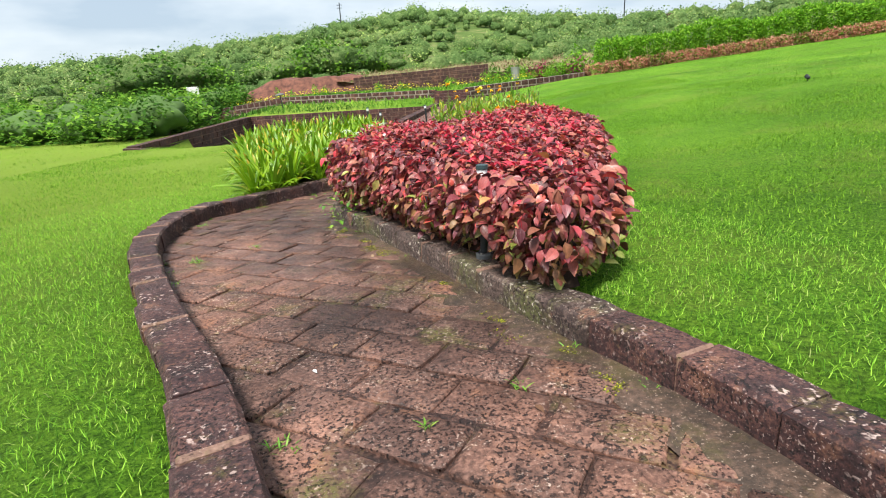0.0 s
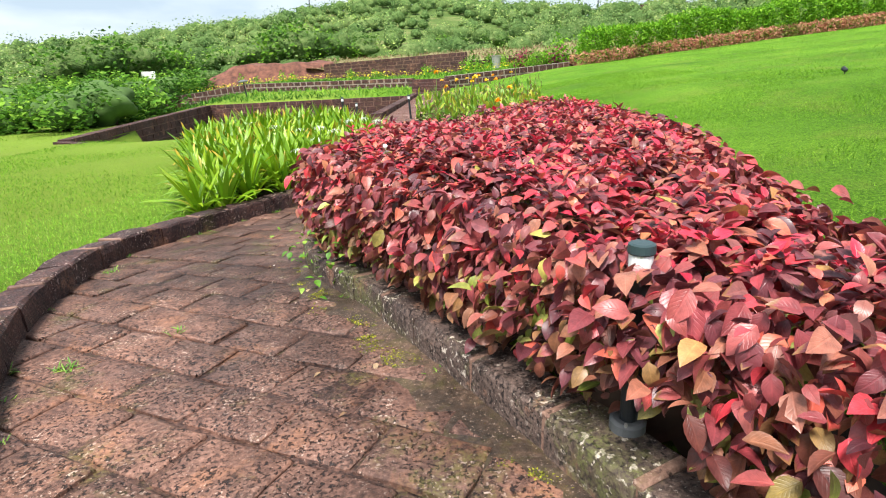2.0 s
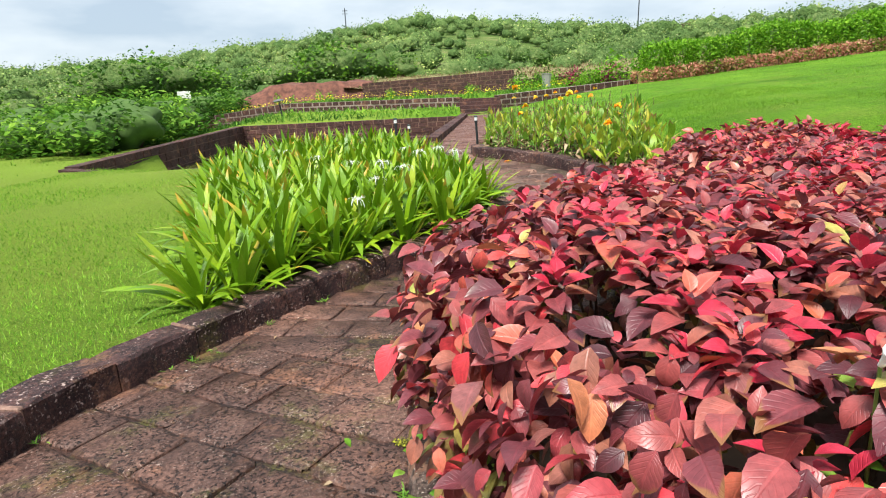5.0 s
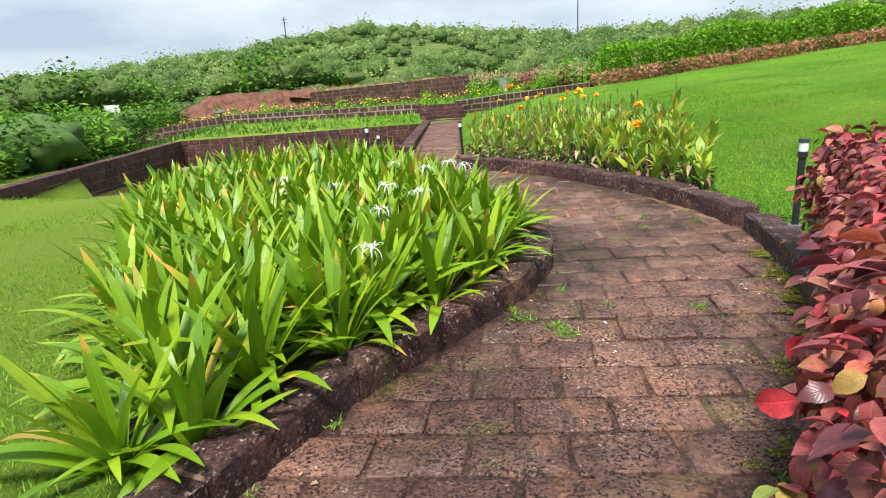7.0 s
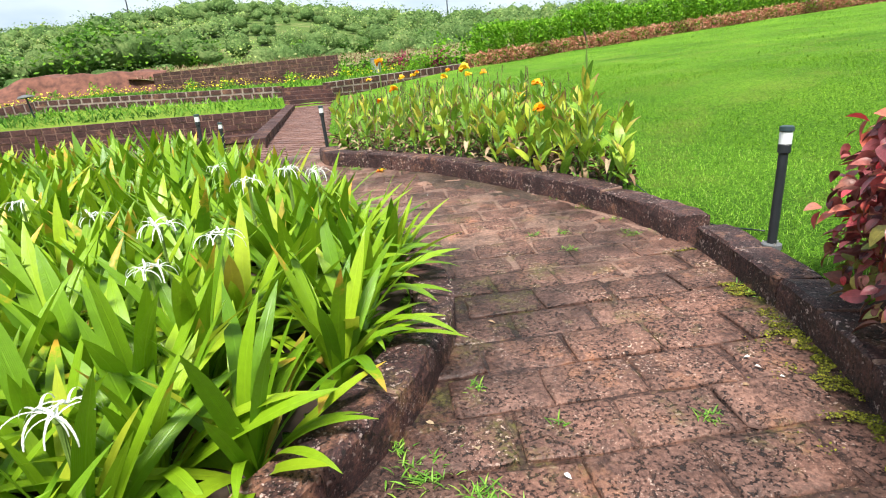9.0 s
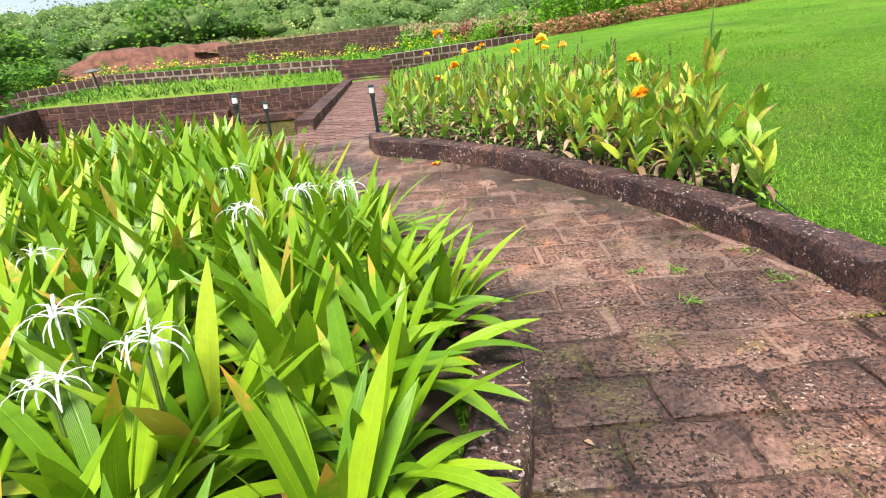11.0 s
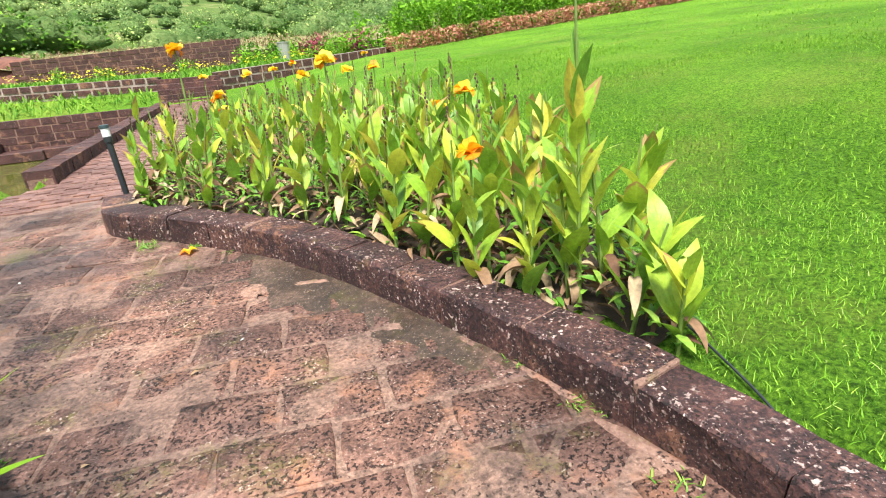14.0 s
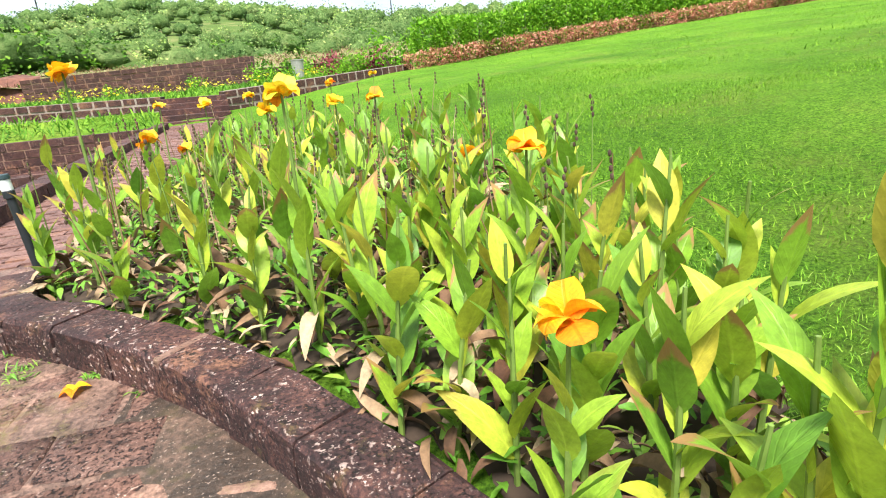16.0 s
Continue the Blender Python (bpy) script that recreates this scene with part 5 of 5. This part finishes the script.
def utility_pole(x, y, z0, z1):
    top = thing("utility_pole", "slim dark utility pole on the hill", "pole", "utility poles on the hill")
    bm = bmesh.new()
    tube(bm, [(x, y, z0), (x, y, z1)], (0.16, 0.11), 8)
    part("pole", bm, M_BLACK, top)
    for k in (0.6, 1.3):
        bm = bmesh.new()
        box(bm, (1.3, 0.12, 0.12), Matrix.Translation((x, y, z1 - k)))
        part("crossarm", bm, M_BLACK, top)


utility_pole(-25.3, 148, 10, 23.0)
utility_pole(45.5, 143, 12, 25.5)


def litter_bin():
    x, y = 5.3, 40.9
    z = zz(x, y)
    top = thing("litter_bin", "grey steel litter bin standing on the terrace", "bin", at=(x, y, z))
    bm = bmesh.new()
    tube(bm, [(0, 0, 0.1), (0, 0, 0.95)], (0.26, 0.31), 16)
    part("drum", bm, M_GREYBIN, top)
    for k in (0.12, 0.93):
        bm = bmesh.new()
        tube(bm, [(0, 0, k), (0, 0, k + 0.04)], (0.335, 0.335), 16)
        part("rim", bm, M_GREYBIN, top)
    bm = bmesh.new()
    tube(bm, [(0, 0, -0.05), (0, 0, 0.12)], (0.08, 0.08), 8)
    part("foot", bm, M_BLACK, top)


litter_bin()


def notice_board():
    x, y = -22.4, 49.9
    z = zz(x, y)
    top = thing("notice_board", "small white notice board among bushes", "sign", at=(x, y, z))
    bm = bmesh.new()
    box(bm, (1.1, 0.06, 0.9), Matrix.Translation((0, 0, 2.1 - z)), 0.01)
    part("board", bm, M_SIGN, top)
    for s in (-0.4, 0.4):
        bm = bmesh.new()
        tube(bm, [(s, 0.05, -0.1), (s, 0.05, 2.3 - z)], (0.03, 0.03), 8)
        part("post", bm, M_GREYBIN, top)


notice_board()


# ---- grass blades ----
def build_grass():
    rng = np.random.default_rng(71)
    v = np.array([(-0.5, 0, 0), (0.5, 0, 0), (0.32, 0.62, 0.0), (0.05, 1.0, -0.16), (-0.05, 1.0, -0.16), (-0.32, 0.62, 0.0)])
    f = np.array([(0, 1, 2, 5), (5, 2, 3, 4)])
    beds = (RED_POLY, LILY_POLY, TANK, CANNA_POLY)

    def sow(n, lo, hi, dmin, dmax, tall, wide, name, label, material, faces):
        x, y = rng.uniform(lo[0], hi[0], n), rng.uniform(lo[1], hi[1], n)
        d = np.minimum(dist(LEFT_SIDE[::3], x, y), dist(RIGHT_SIDE[::3], x, y))
        ok = (d > dmin) & (d < dmax) & ~inside(PATH_POLY, x, y)
        for b in beds:
            ok &= ~inside(b, x, y)
        x, y = x[ok], y[ok]
        m = len(x)
        z = height(x, y)
        rot = turns(rng.uniform(0, 6.28, m), rng.uniform(0.45, 1.35, m), rng.normal(0, 0.4, m), np.ones(m))
        rot = rot * (np.stack([np.full(m, wide), tall * rng.uniform(0.55, 1.35, m), np.full(m, tall)], -1)[:, None, :])
        tagged(batch(name, v if len(faces) > 1 else v[[0, 1, 3, 4]], faces, rot, np.c_[x, y, z - 0.004], material), label, "grass")

    one = np.array([(0, 1, 2, 3)])
    sow(470000, (-7.0, 0.0), (5.5, 19), 0.225, 2.3, 0.042, 0.0040, "grass_blades", "short bright green lawn grass beside the kerb", M_GRASS, f)
    sow(330000, (-10, 0.5), (11, 25), 2.3, 9.0, 0.046, 0.009, "grass_tufts", "short bright green lawn grass", M_TUFT, one)
    sow(36000, (-24, 8), (30, 37), 9.0, 32, 0.055, 0.022, "far_grass", "short lawn grass further off", M_TUFT, one)


build_grass()


# ---- paving stones ----
def build_pavers():
    rng = random.Random(81)
    top = thing("paving", "worn wet laterite paving stones with mossy joints", "paving", kind="structure")
    variants = []
    for k in range(9):
        bm = bmesh.new()
        us, ws = (-0.5, -0.468, -0.16, 0.17, 0.468, 0.5), (-0.5, -0.455, 0.0, 0.455, 0.5)
        n, m = 5, 4
        g = [[None] * (m + 1) for _ in range(n + 1)]
        cut = [max(0, rng.uniform(-0.012, 0.024)) for _ in range(4)]
        for i in range(n + 1):
            for j in range(m + 1):
                u, w = us[i], ws[j]
                x, y = u * 0.425, w * 0.288
                if i in (0, n) and j in (0, m):
                    c = cut[(i > 0) * 2 + (j > 0)]
                    x -= math.copysign(c, x)
                    y -= math.copysign(c, y)
                x += rng.uniform(-0.008, 0.008)
                y += rng.uniform(-0.008, 0.008)
                edge = i in (0, n) or j in (0, m)
                g[i][j] = bm.verts.new((x, y, rng.uniform(-0.005, 0.005) - (0.009 if edge else 0)))
        for i in range(n):
            for j in range(m):
                bm.faces.new((g[i][j], g[i + 1][j], g[i + 1][j + 1], g[i][j + 1]))
        rim = [g[i][0] for i in range(n)] + [g[n][j] for j in range(m)] + [g[i][m] for i in range(n, 0, -1)] + [g[0][j] for j in range(m, 0, -1)]
        low = [bm.verts.new((v.co.x * 1.01, v.co.y * 1.01, -0.05)) for v in rim]
        for a in range(len(rim)):
            b = (a + 1) % len(rim)
            bm.faces.new((rim[b], rim[a], low[a], low[b]))
        me = bpy.data.meshes.new("paver")
        bm.to_mesh(me)
        bm.free()
        for p in me.polygons:
            p.use_smooth = p.index < n * m
        me.materials.append(M_PAVER)
        variants.append(me)
    # two fields of courses: the first slants across the walk, the second follows the bend
    for a, origin, lo, hi in ((radians(-28), (-0.5, 4.0), -4.0, 8.35), (radians(-12), (0.2, 11.0), 8.35, 17.6)):
        ca, sa = math.cos(a), math.sin(a)
        for r in range(-45, 46):
            for c in range(-22, 23):
                u, w = (c + (0.5 if r % 2 else 0) + rng.uniform(-0.03, 0.03)) * 0.445, r * 0.308
                x, y = origin[0] + u * ca - w * sa, origin[1] + u * sa + w * ca
                if not lo <= y - 0.15 * x < hi:
                    continue
                ok = inside(PATH_POLY, [x], [y])[0]
                near = min(float(dist(LEFT, [x], [y])[0]), float(dist(RIGHT, [x], [y])[0]))
                if not ok and near > 0.10:
                    continue
                z = float(base(x, y)) + rng.uniform(-0.006, 0.006)
                e = 0.2
                sx = float(base(x + e, y) - base(x - e, y)) / (2 * e)
                sy = float(base(x, y + e) - base(x, y - e)) / (2 * e)
                nrm = Vector((-sx + rng.gauss(0, 0.008), -sy + rng.gauss(0, 0.008), 1)).normalized()
                m = Matrix.Translation((x, y, z)) @ Vector((0, 0, 1)).rotation_difference(nrm).to_matrix().to_4x4() @ Matrix.Rotation(a + rng.gauss(0, 0.015) + (math.pi if rng.random() < 0.5 else 0), 4, "Z")
                placed("paver", variants[rng.randrange(9)], m, top)
    # the straight walk beyond the beds
    bm = bmesh.new()
    y, row = 17.7, 0
    while y < 30.4:
        x = -1.9 + (0.15 if row % 2 else 0.0)
        while x < 1.2:
            if inside(PATH_POLY, [x], [y])[0]:
                box(bm, (0.285 + rng.uniform(-0.01, 0.01), 0.15, 0.06), Matrix.Translation((x, y, float(base(x, y)) - 0.022 + rng.uniform(-0.004, 0.004))) @ Matrix.Rotation(-0.1, 4, "Z"))
            x += 0.30
        y += 0.165
        row += 1
    ob = part("far_pavers", bm, M_WALK, top)
    tagged(ob, kind="stuff")


build_pavers()


# ---- small things on the path and in the beds ----
def weed_tuft(x, y, n, size, seed, label="small green weed tuft in a paving joint", z=None, leaf=(0.06, 0.007)):
    rr = np.random.default_rng(seed)
    zt = float(base(x, y)) - 0.006 if z is None else z
    top = thing("weed_tuft", label, "weed", "weeds in the paving", (x, y, zt))
    v, f = blade(leaf[0], leaf[1], 3, 0.8, 0.3, lance)
    p = rr.normal(0, size * 0.4, (n, 2))
    batch("foliage", v, f, turns(rr.uniform(0, 6.28, n), rr.uniform(0.2, 1.2, n), rr.normal(0, 0.3, n), rr.uniform(0.5, 1.2, n)), np.c_[p, np.zeros(n)], M_WEED, top)


def build_weeds():
    rr = random.Random(91)
    for k, (x, y, s, n) in enumerate(((-1.08, 9.9, 0.13, 150), (-0.93, 9.70, 0.10, 90), (-0.90, 9.6, 0.08, 60), (-0.67, 1.72, 0.06, 40), (0.27, 2.04, 0.04, 18), (-0.13, 1.78, 0.03, 14),
                                      (-1.88, 4.96, 0.05, 22), (-2.31, 4.61, 0.07, 40), (-3.07, 6.38, 0.09, 60), (0.6, 11.68, 0.06, 30), (-0.34, 15.6, 0.12, 70), (0.5, 12.11, 0.06, 34),
                                      (-0.51, 9.92, 0.04, 16), (0.04, 9.72, 0.06, 30), (-0.72, 10.3, 0.05, 24), (1.22, 12.95, 0.07, 40), (1.26, 12.6, 0.06, 36), (1.3, 12.1, 0.09, 60), (0.75, 12.05, 0.06, 30), (1.2, 11.75, 0.1, 60))):
        weed_tuft(x, y, n, s, k)
    for k in range(44):
        line = LEFT if k % 2 else RIGHT
        p = line[rr.randrange(60, len(line) - 5)]
        q = offset(line, -0.035 if k % 2 else 0.035)[int(np.argmin(np.hypot(*(line - p).T)))]
        weed_tuft(float(q[0]), float(q[1]), rr.randint(8, 26), 0.045, 200 + k, "tiny weed tuft at the foot of the kerb", leaf=(0.045, 0.007))


build_weeds()


def build_moss():
    """Yellow-green moss along the foot of the inner kerb, thick near the lamp."""
    rng = np.random.default_rng(95)
    run = stretch(RIGHT, 2.0, 11.4)
    n = 60000
    k = rng.integers(0, len(run) - 1, n)
    inner = offset(RIGHT, 1.0) - RIGHT
    nrm = inner[(RIGHT[:, 1] >= 2.0) & (RIGHT[:, 1] <= 11.4)]
    d = np.abs(rng.normal(0, 0.10, n))
    x, y = run[k, 0] + nrm[k, 0] * d + rng.normal(0, 0.02, n), run[k, 1] + nrm[k, 1] * d + rng.normal(0, 0.02, n)
    thick = 0.10 + 0.55 * smooth(-y, -6.6, -5.6) + 1.1 * np.exp(-((y - 9.7) / 1.15) ** 2)
    pat = bumps(x, y, 9, 0.4) + 0.7 * bumps(x, y, 23, 1.1)
    ok = (pat > 1.05 - 1.15 * thick + 1.8 * d) & inside(PATH_POLY, x, y)
    x, y = x[ok], y[ok]
    m = len(x)
    v, f = quad_leaf(0.010, 0.008)
    tagged(batch("moss", v, f, turns(rng.uniform(0, 6.28, m), rng.uniform(-0.1, 0.7, m), rng.normal(0, 0.4, m), rng.uniform(0.6, 1.5, m)), np.c_[x, y, base(x, y) + 0.001], M_MOSS), "yellow-green moss along the foot of the kerb", "moss")


build_moss()


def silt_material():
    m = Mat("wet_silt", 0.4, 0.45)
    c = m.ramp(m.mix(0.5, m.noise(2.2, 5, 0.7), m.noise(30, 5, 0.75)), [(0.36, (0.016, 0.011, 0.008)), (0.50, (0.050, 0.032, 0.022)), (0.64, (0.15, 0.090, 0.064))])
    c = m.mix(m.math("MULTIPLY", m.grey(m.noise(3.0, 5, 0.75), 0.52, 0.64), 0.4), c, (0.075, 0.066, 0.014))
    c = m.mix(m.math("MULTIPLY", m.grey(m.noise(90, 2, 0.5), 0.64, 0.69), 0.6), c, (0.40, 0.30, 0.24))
    m.color(c)
    m.rough(m.grey(m.noise(2.0, 4), 0.35, 0.65), 0.28, 0.75)
    m.bump(m.noise(40, 5, 0.75), 0.8, 0.01)
    return m.m


def build_silt():
    """Dark wet silt washed against the foot of the inner kerb."""
    mat = silt_material()
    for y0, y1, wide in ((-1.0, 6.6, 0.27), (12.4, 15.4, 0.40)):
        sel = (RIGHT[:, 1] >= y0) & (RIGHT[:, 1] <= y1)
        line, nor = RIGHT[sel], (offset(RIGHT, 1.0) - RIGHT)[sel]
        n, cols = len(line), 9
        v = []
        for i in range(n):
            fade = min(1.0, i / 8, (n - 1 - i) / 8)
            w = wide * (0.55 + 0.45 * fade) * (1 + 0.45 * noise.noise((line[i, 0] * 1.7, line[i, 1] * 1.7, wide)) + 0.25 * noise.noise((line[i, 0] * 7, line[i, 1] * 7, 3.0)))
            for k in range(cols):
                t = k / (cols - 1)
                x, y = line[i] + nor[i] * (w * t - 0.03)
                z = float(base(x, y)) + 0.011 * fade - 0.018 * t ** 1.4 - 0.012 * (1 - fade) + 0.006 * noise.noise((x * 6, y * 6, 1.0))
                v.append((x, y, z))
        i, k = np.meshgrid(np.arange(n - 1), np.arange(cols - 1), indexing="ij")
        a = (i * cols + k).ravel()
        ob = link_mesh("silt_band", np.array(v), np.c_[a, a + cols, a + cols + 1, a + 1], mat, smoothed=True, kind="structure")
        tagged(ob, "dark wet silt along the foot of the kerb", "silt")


build_silt()


def build_patches():
    """Smears of pink cement left on the paving along the far kerb."""
    rr = random.Random(97)
    for x, y, a, b in ((1.14, 13.2, 0.16, 0.07), (1.24, 12.78, 0.2, 0.035), (1.31, 12.3, 0.22, 0.03), (1.35, 11.8, 0.25, 0.03), (0.93, 13.7, 0.18, 0.04), (0.66, 14.3, 0.2, 0.035)):
        top = thing("cement_smear", "thin smear of pinkish cement on paving", "cement", "cement smears on the paving")
        turn = math.atan2(-0.3, 0.95) if x < 1.0 else math.radians(105)
        vs, n = [], 22
        for k in range(n):
            t = 2 * math.pi * k / n
            r = 1 + 0.35 * noise.noise((3 * math.cos(t), 3 * math.sin(t), x * 7))
            u, w = a * r * math.cos(t), b * r * math.sin(t)
            px, py = x + u * math.cos(turn) - w * math.sin(turn), y + u * math.sin(turn) + w * math.cos(turn)
            vs.append((px, py))
        bm = bmesh.new()
        rim = [bm.verts.new((p, q, float(base(p, q)) - 0.004)) for p, q in vs]
        mid = [bm.verts.new((x + (p - x) * 0.8, y + (q - y) * 0.8, float(base(p, q)) + 0.007)) for p, q in vs]
        cen = bm.verts.new((x, y, float(base(x, y)) + 0.008))
        for k in range(n):
            j = (k + 1) % n
            bm.faces.new((rim[k], rim[j], mid[j], mid[k]))
            bm.faces.new((mid[k], mid[j], cen))
        part("smear", bm, M_PINK, top, smoothed=True)


build_patches()


def creeper():
    """Green weed spilling over the kerb at the corner of the red bed."""
    rng = np.random.default_rng(99)
    v, f = blade(0.055, 0.038, 4, 0.6, 0.25, ovate)
    me = leaf_mesh("leaf", v, f, M_WEED)
    for x, y, z, n, sx in ((-1.12, 5.75, 0.30, 46, 0.13), (-0.95, 5.45, 0.33, 40, 0.12), (-1.24, 6.15, 0.28, 46, 0.13), (-1.32, 6.5, 0.25, 24, 0.1)):
        top = thing("creeping_weed", "bright green creeping weed spilling over the kerb", "weed", "creeping weeds by the kerb", (x, y, z))
        for k in range(n):
            p = rng.normal(0, 1, 3) * (sx, sx, 0.10)
            m = Matrix.Translation(p) @ Matrix.Rotation(rng.uniform(0, 6.28), 4, "Z") @ Matrix.Rotation(rng.uniform(-0.8, 0.8), 4, "X") @ Matrix.Scale(rng.uniform(0.6, 1.25), 4)
            placed("leaf", me, m, top)
        bm = bmesh.new()
        tube(bm, [(0, 0, -0.16), (0.03, 0.02, 0.0), (-0.02, 0.05, 0.14)], (0.005, 0.004, 0.002), 5)
        part("stem", bm, M_STEM, top)
    # a climbing shoot with a white trumpet flower among the red leaves
    x, y = -0.62, 5.55
    zt = float(base(x, y)) + 0.86
    top = thing("climbing_weed", "climbing weed with a small white flower among red leaves", "weed", at=(x, y, zt))
    for k in range(16):
        m = Matrix.Translation((0.04 * math.sin(k), 0.04 * math.cos(k), -0.03 * k)) @ Matrix.Rotation(k * 2.4, 4, "Z") @ Matrix.Rotation(0.3, 4, "X") @ Matrix.Scale(0.8, 4)
        placed("leaf", me, m, top)
    bm = bmesh.new()
    tube(bm, [(0, 0, -0.55), (0.02, 0, -0.2), (0, 0, 0.06)], (0.005, 0.004, 0.003), 5)
    part("stem", bm, M_STEM, top)
    bm = bmesh.new()
    tube(bm, [(0, 0, 0.06), (0, -0.01, 0.075), (0, -0.02, 0.09)], (0.004, 0.008, 0.016), 10)
    part("flower", bm, M_WHITE, top, "white trumpet flower")


creeper()


def fallen_petals():
    rr = random.Random(101)
    me = leaf_mesh("petal", *blade(0.075, 0.06, 5, 1.1, 0.4, ovate, 0.3), M_PETAL)
    top = thing("fallen_flower", "fallen orange canna flower on wet paving", "flower", at=(-0.08, 15.28, float(base(-0.08, 15.28)) + 0.014))
    for k in range(4):
        placed("petal", me, Matrix.Rotation(k * 1.6, 4, "Z") @ Matrix.Rotation(rr.uniform(0.1, 0.5), 4, "X"), top)
    bits = leaf_mesh("leaf", *blade(0.05, 0.03, 3, 0.7, 0.3, ovate), M_DRY)
    pale = leaf_mesh("petal", *blade(0.03, 0.022, 3, 0.7, 0.3, ovate), M_WHITE)
    for k in range(46):
        line = stretch(RIGHT if k % 3 else LEFT, 1.5, 15.5)
        i = rr.randrange(5, len(line) - 5)
        d = abs(rr.gauss(0.1, 0.45)) + 0.05
        q = offset(line, d if k % 3 else -d)[i]
        if not inside(PATH_POLY, [q[0]], [q[1]])[0]:
            continue
        ob = placed("fallen_leaf", bits if k % 4 else pale, Matrix.Translation((q[0], q[1], float(base(*q)) + 0.010)) @ Matrix.Rotation(rr.uniform(0, 6.28), 4, "Z") @ Matrix.Scale(rr.uniform(0.6, 1.1), 4))
        tagged(ob, "small dry leaf lying on wet paving" if k % 4 else "tiny pale petal lying on wet paving", "leaf", "fallen leaves on the paving")


fallen_petals()


def garden_hose():
    pts = [(1.98, 12.95), (1.85, 12.6), (1.74, 12.2), (1.66, 11.95), (1.64, 11.5), (1.72, 11.0)]
    line = curve(pts, 0.06)
    bm = bmesh.new()
    z = height(line[:, 0], line[:, 1]) + 0.022
    tube(bm, [(x, y, zz_) for (x, y), zz_ in zip(line, z)], [0.0055] * len(line), 6)
    ob = part("garden_hose", bm, M_BLACK, smoothed=True)
    tagged(ob, "thin black irrigation hose lying on the grass", "hose")


garden_hose()


def lawn_light():
    x, y = 9.1, 14.0
    z = zz(x, y)
    top = thing("lawn_spotlight", "small black spotlight standing on the lawn", "lamp", at=(x, y, z))
    bm = bmesh.new()
    tube(bm, [(0, 0, -0.03), (0, 0, 0.08)], (0.012, 0.012), 8)
    part("stake", bm, M_BLACK, top)
    bm = bmesh.new()
    tube(bm, [(0, -0.04, 0.08), (0, -0.03, 0.09), (0, 0.05, 0.13), (0, 0.07, 0.14)], (0.03, 0.045, 0.05, 0.05), 14)
    part("head", bm, M_BLACK, top)


lawn_light()


def dead_stalks():
    """Dry seed stalks standing above the cannas."""
    rng = np.random.default_rng(103)
    pts = scatter(rng, CANNA_POLY, 130)
    for i, (x, y) in enumerate(pts):
        if y < 14.2:
            continue
        z = zz(x, y)
        h = rng.uniform(0.6, 0.9)
        top = thing("dry_stalk", "thin dry brown stalk among the cannas", "plant", "dry stalks in the canna bed", (x, y, z))
        bm = bmesh.new()
        lx, ly = rng.normal(0, 0.06, 2)
        tube(bm, [(0, 0, -0.02), (lx * 0.4, ly * 0.4, h * 0.55), (lx, ly, h)], (0.005, 0.004, 0.002), 5)
        part("stalk", bm, M_DRY if i % 2 else M_STEM, top)
        for k in range(4):
            bm = bmesh.new()
            bmesh.ops.create_icosphere(bm, subdivisions=1, radius=0.009, matrix=Matrix.Translation((lx + rng.normal(0, 0.006), ly + rng.normal(0, 0.006), h - 0.03 * k)) @ Matrix.Diagonal((1, 1, 1.7, 1)))
            part("seed_pod", bm, M_BARK, top)


dead_stalks()


# ---- shrubs on the terrace by the dark wall ----
def build_terrace_shrubs():
    rng = np.random.default_rng(107)
    crimson = leaf_material("crimson_shrub_leaf", [(0.0, (0.14, 0.015, 0.035)), (1.0, (0.34, 0.04, 0.09))], 0.5, 0.2)
    spots = [(4.6, 43.3, 0.8, M_BUSH), (5.6, 43.9, 0.7, M_HEDGE), (6.6, 44.6, 0.75, M_BUSH), (7.7, 45.0, 0.8, crimson), (8.6, 45.3, 0.75, M_BUSH), (9.7, 45.6, 0.8, M_HEDGE), (10.8, 46.2, 0.8, crimson),
             (11.6, 44.5, 1.2, M_HEDGE), (3.2, 38.6, 0.55, M_HEDGE), (4.2, 39.2, 0.5, M_HEDGE), (-3.0, 43.0, 0.4, M_HEDGE), (-5.0, 44.0, 0.45, M_BUSH), (0.5, 42.5, 0.5, M_HEDGE), (13.5, 44.0, 1.3, M_BUSH),
             (6.4, 42.2, 0.45, M_HEDGE), (-9.5, 43.0, 0.5, M_HEDGE), (-12.0, 42.0, 0.55, M_BUSH), (8.0, 43.0, 0.5, M_HEDGE)]
    v, f = clump(rng, 420, (0.22, 0.12))
    made = {}
    for x, y, r, mat in spots:
        if mat.name not in made:
            made[mat.name] = leaf_mesh("foliage", v, f, mat)
        top = thing("terrace_shrub", "crimson-leaved shrub by the dark wall" if mat is crimson else "rounded green shrub on the terrace", "shrub", "shrubs on the terrace", (x, y, zz(x, y) + 0.6 * r))
        top.rotation_euler = (0, 0, rng.uniform(0, 6.28))
        top.scale = (r, r, r * 1.15)
        placed("foliage", made[mat.name], Matrix(), top)
        bm = bmesh.new()
        tube(bm, [(0, 0, -0.7), (0.05, 0, 0.1)], (0.06, 0.03), 6)
        part("stem", bm, M_BARK, top)


build_terrace_shrubs()
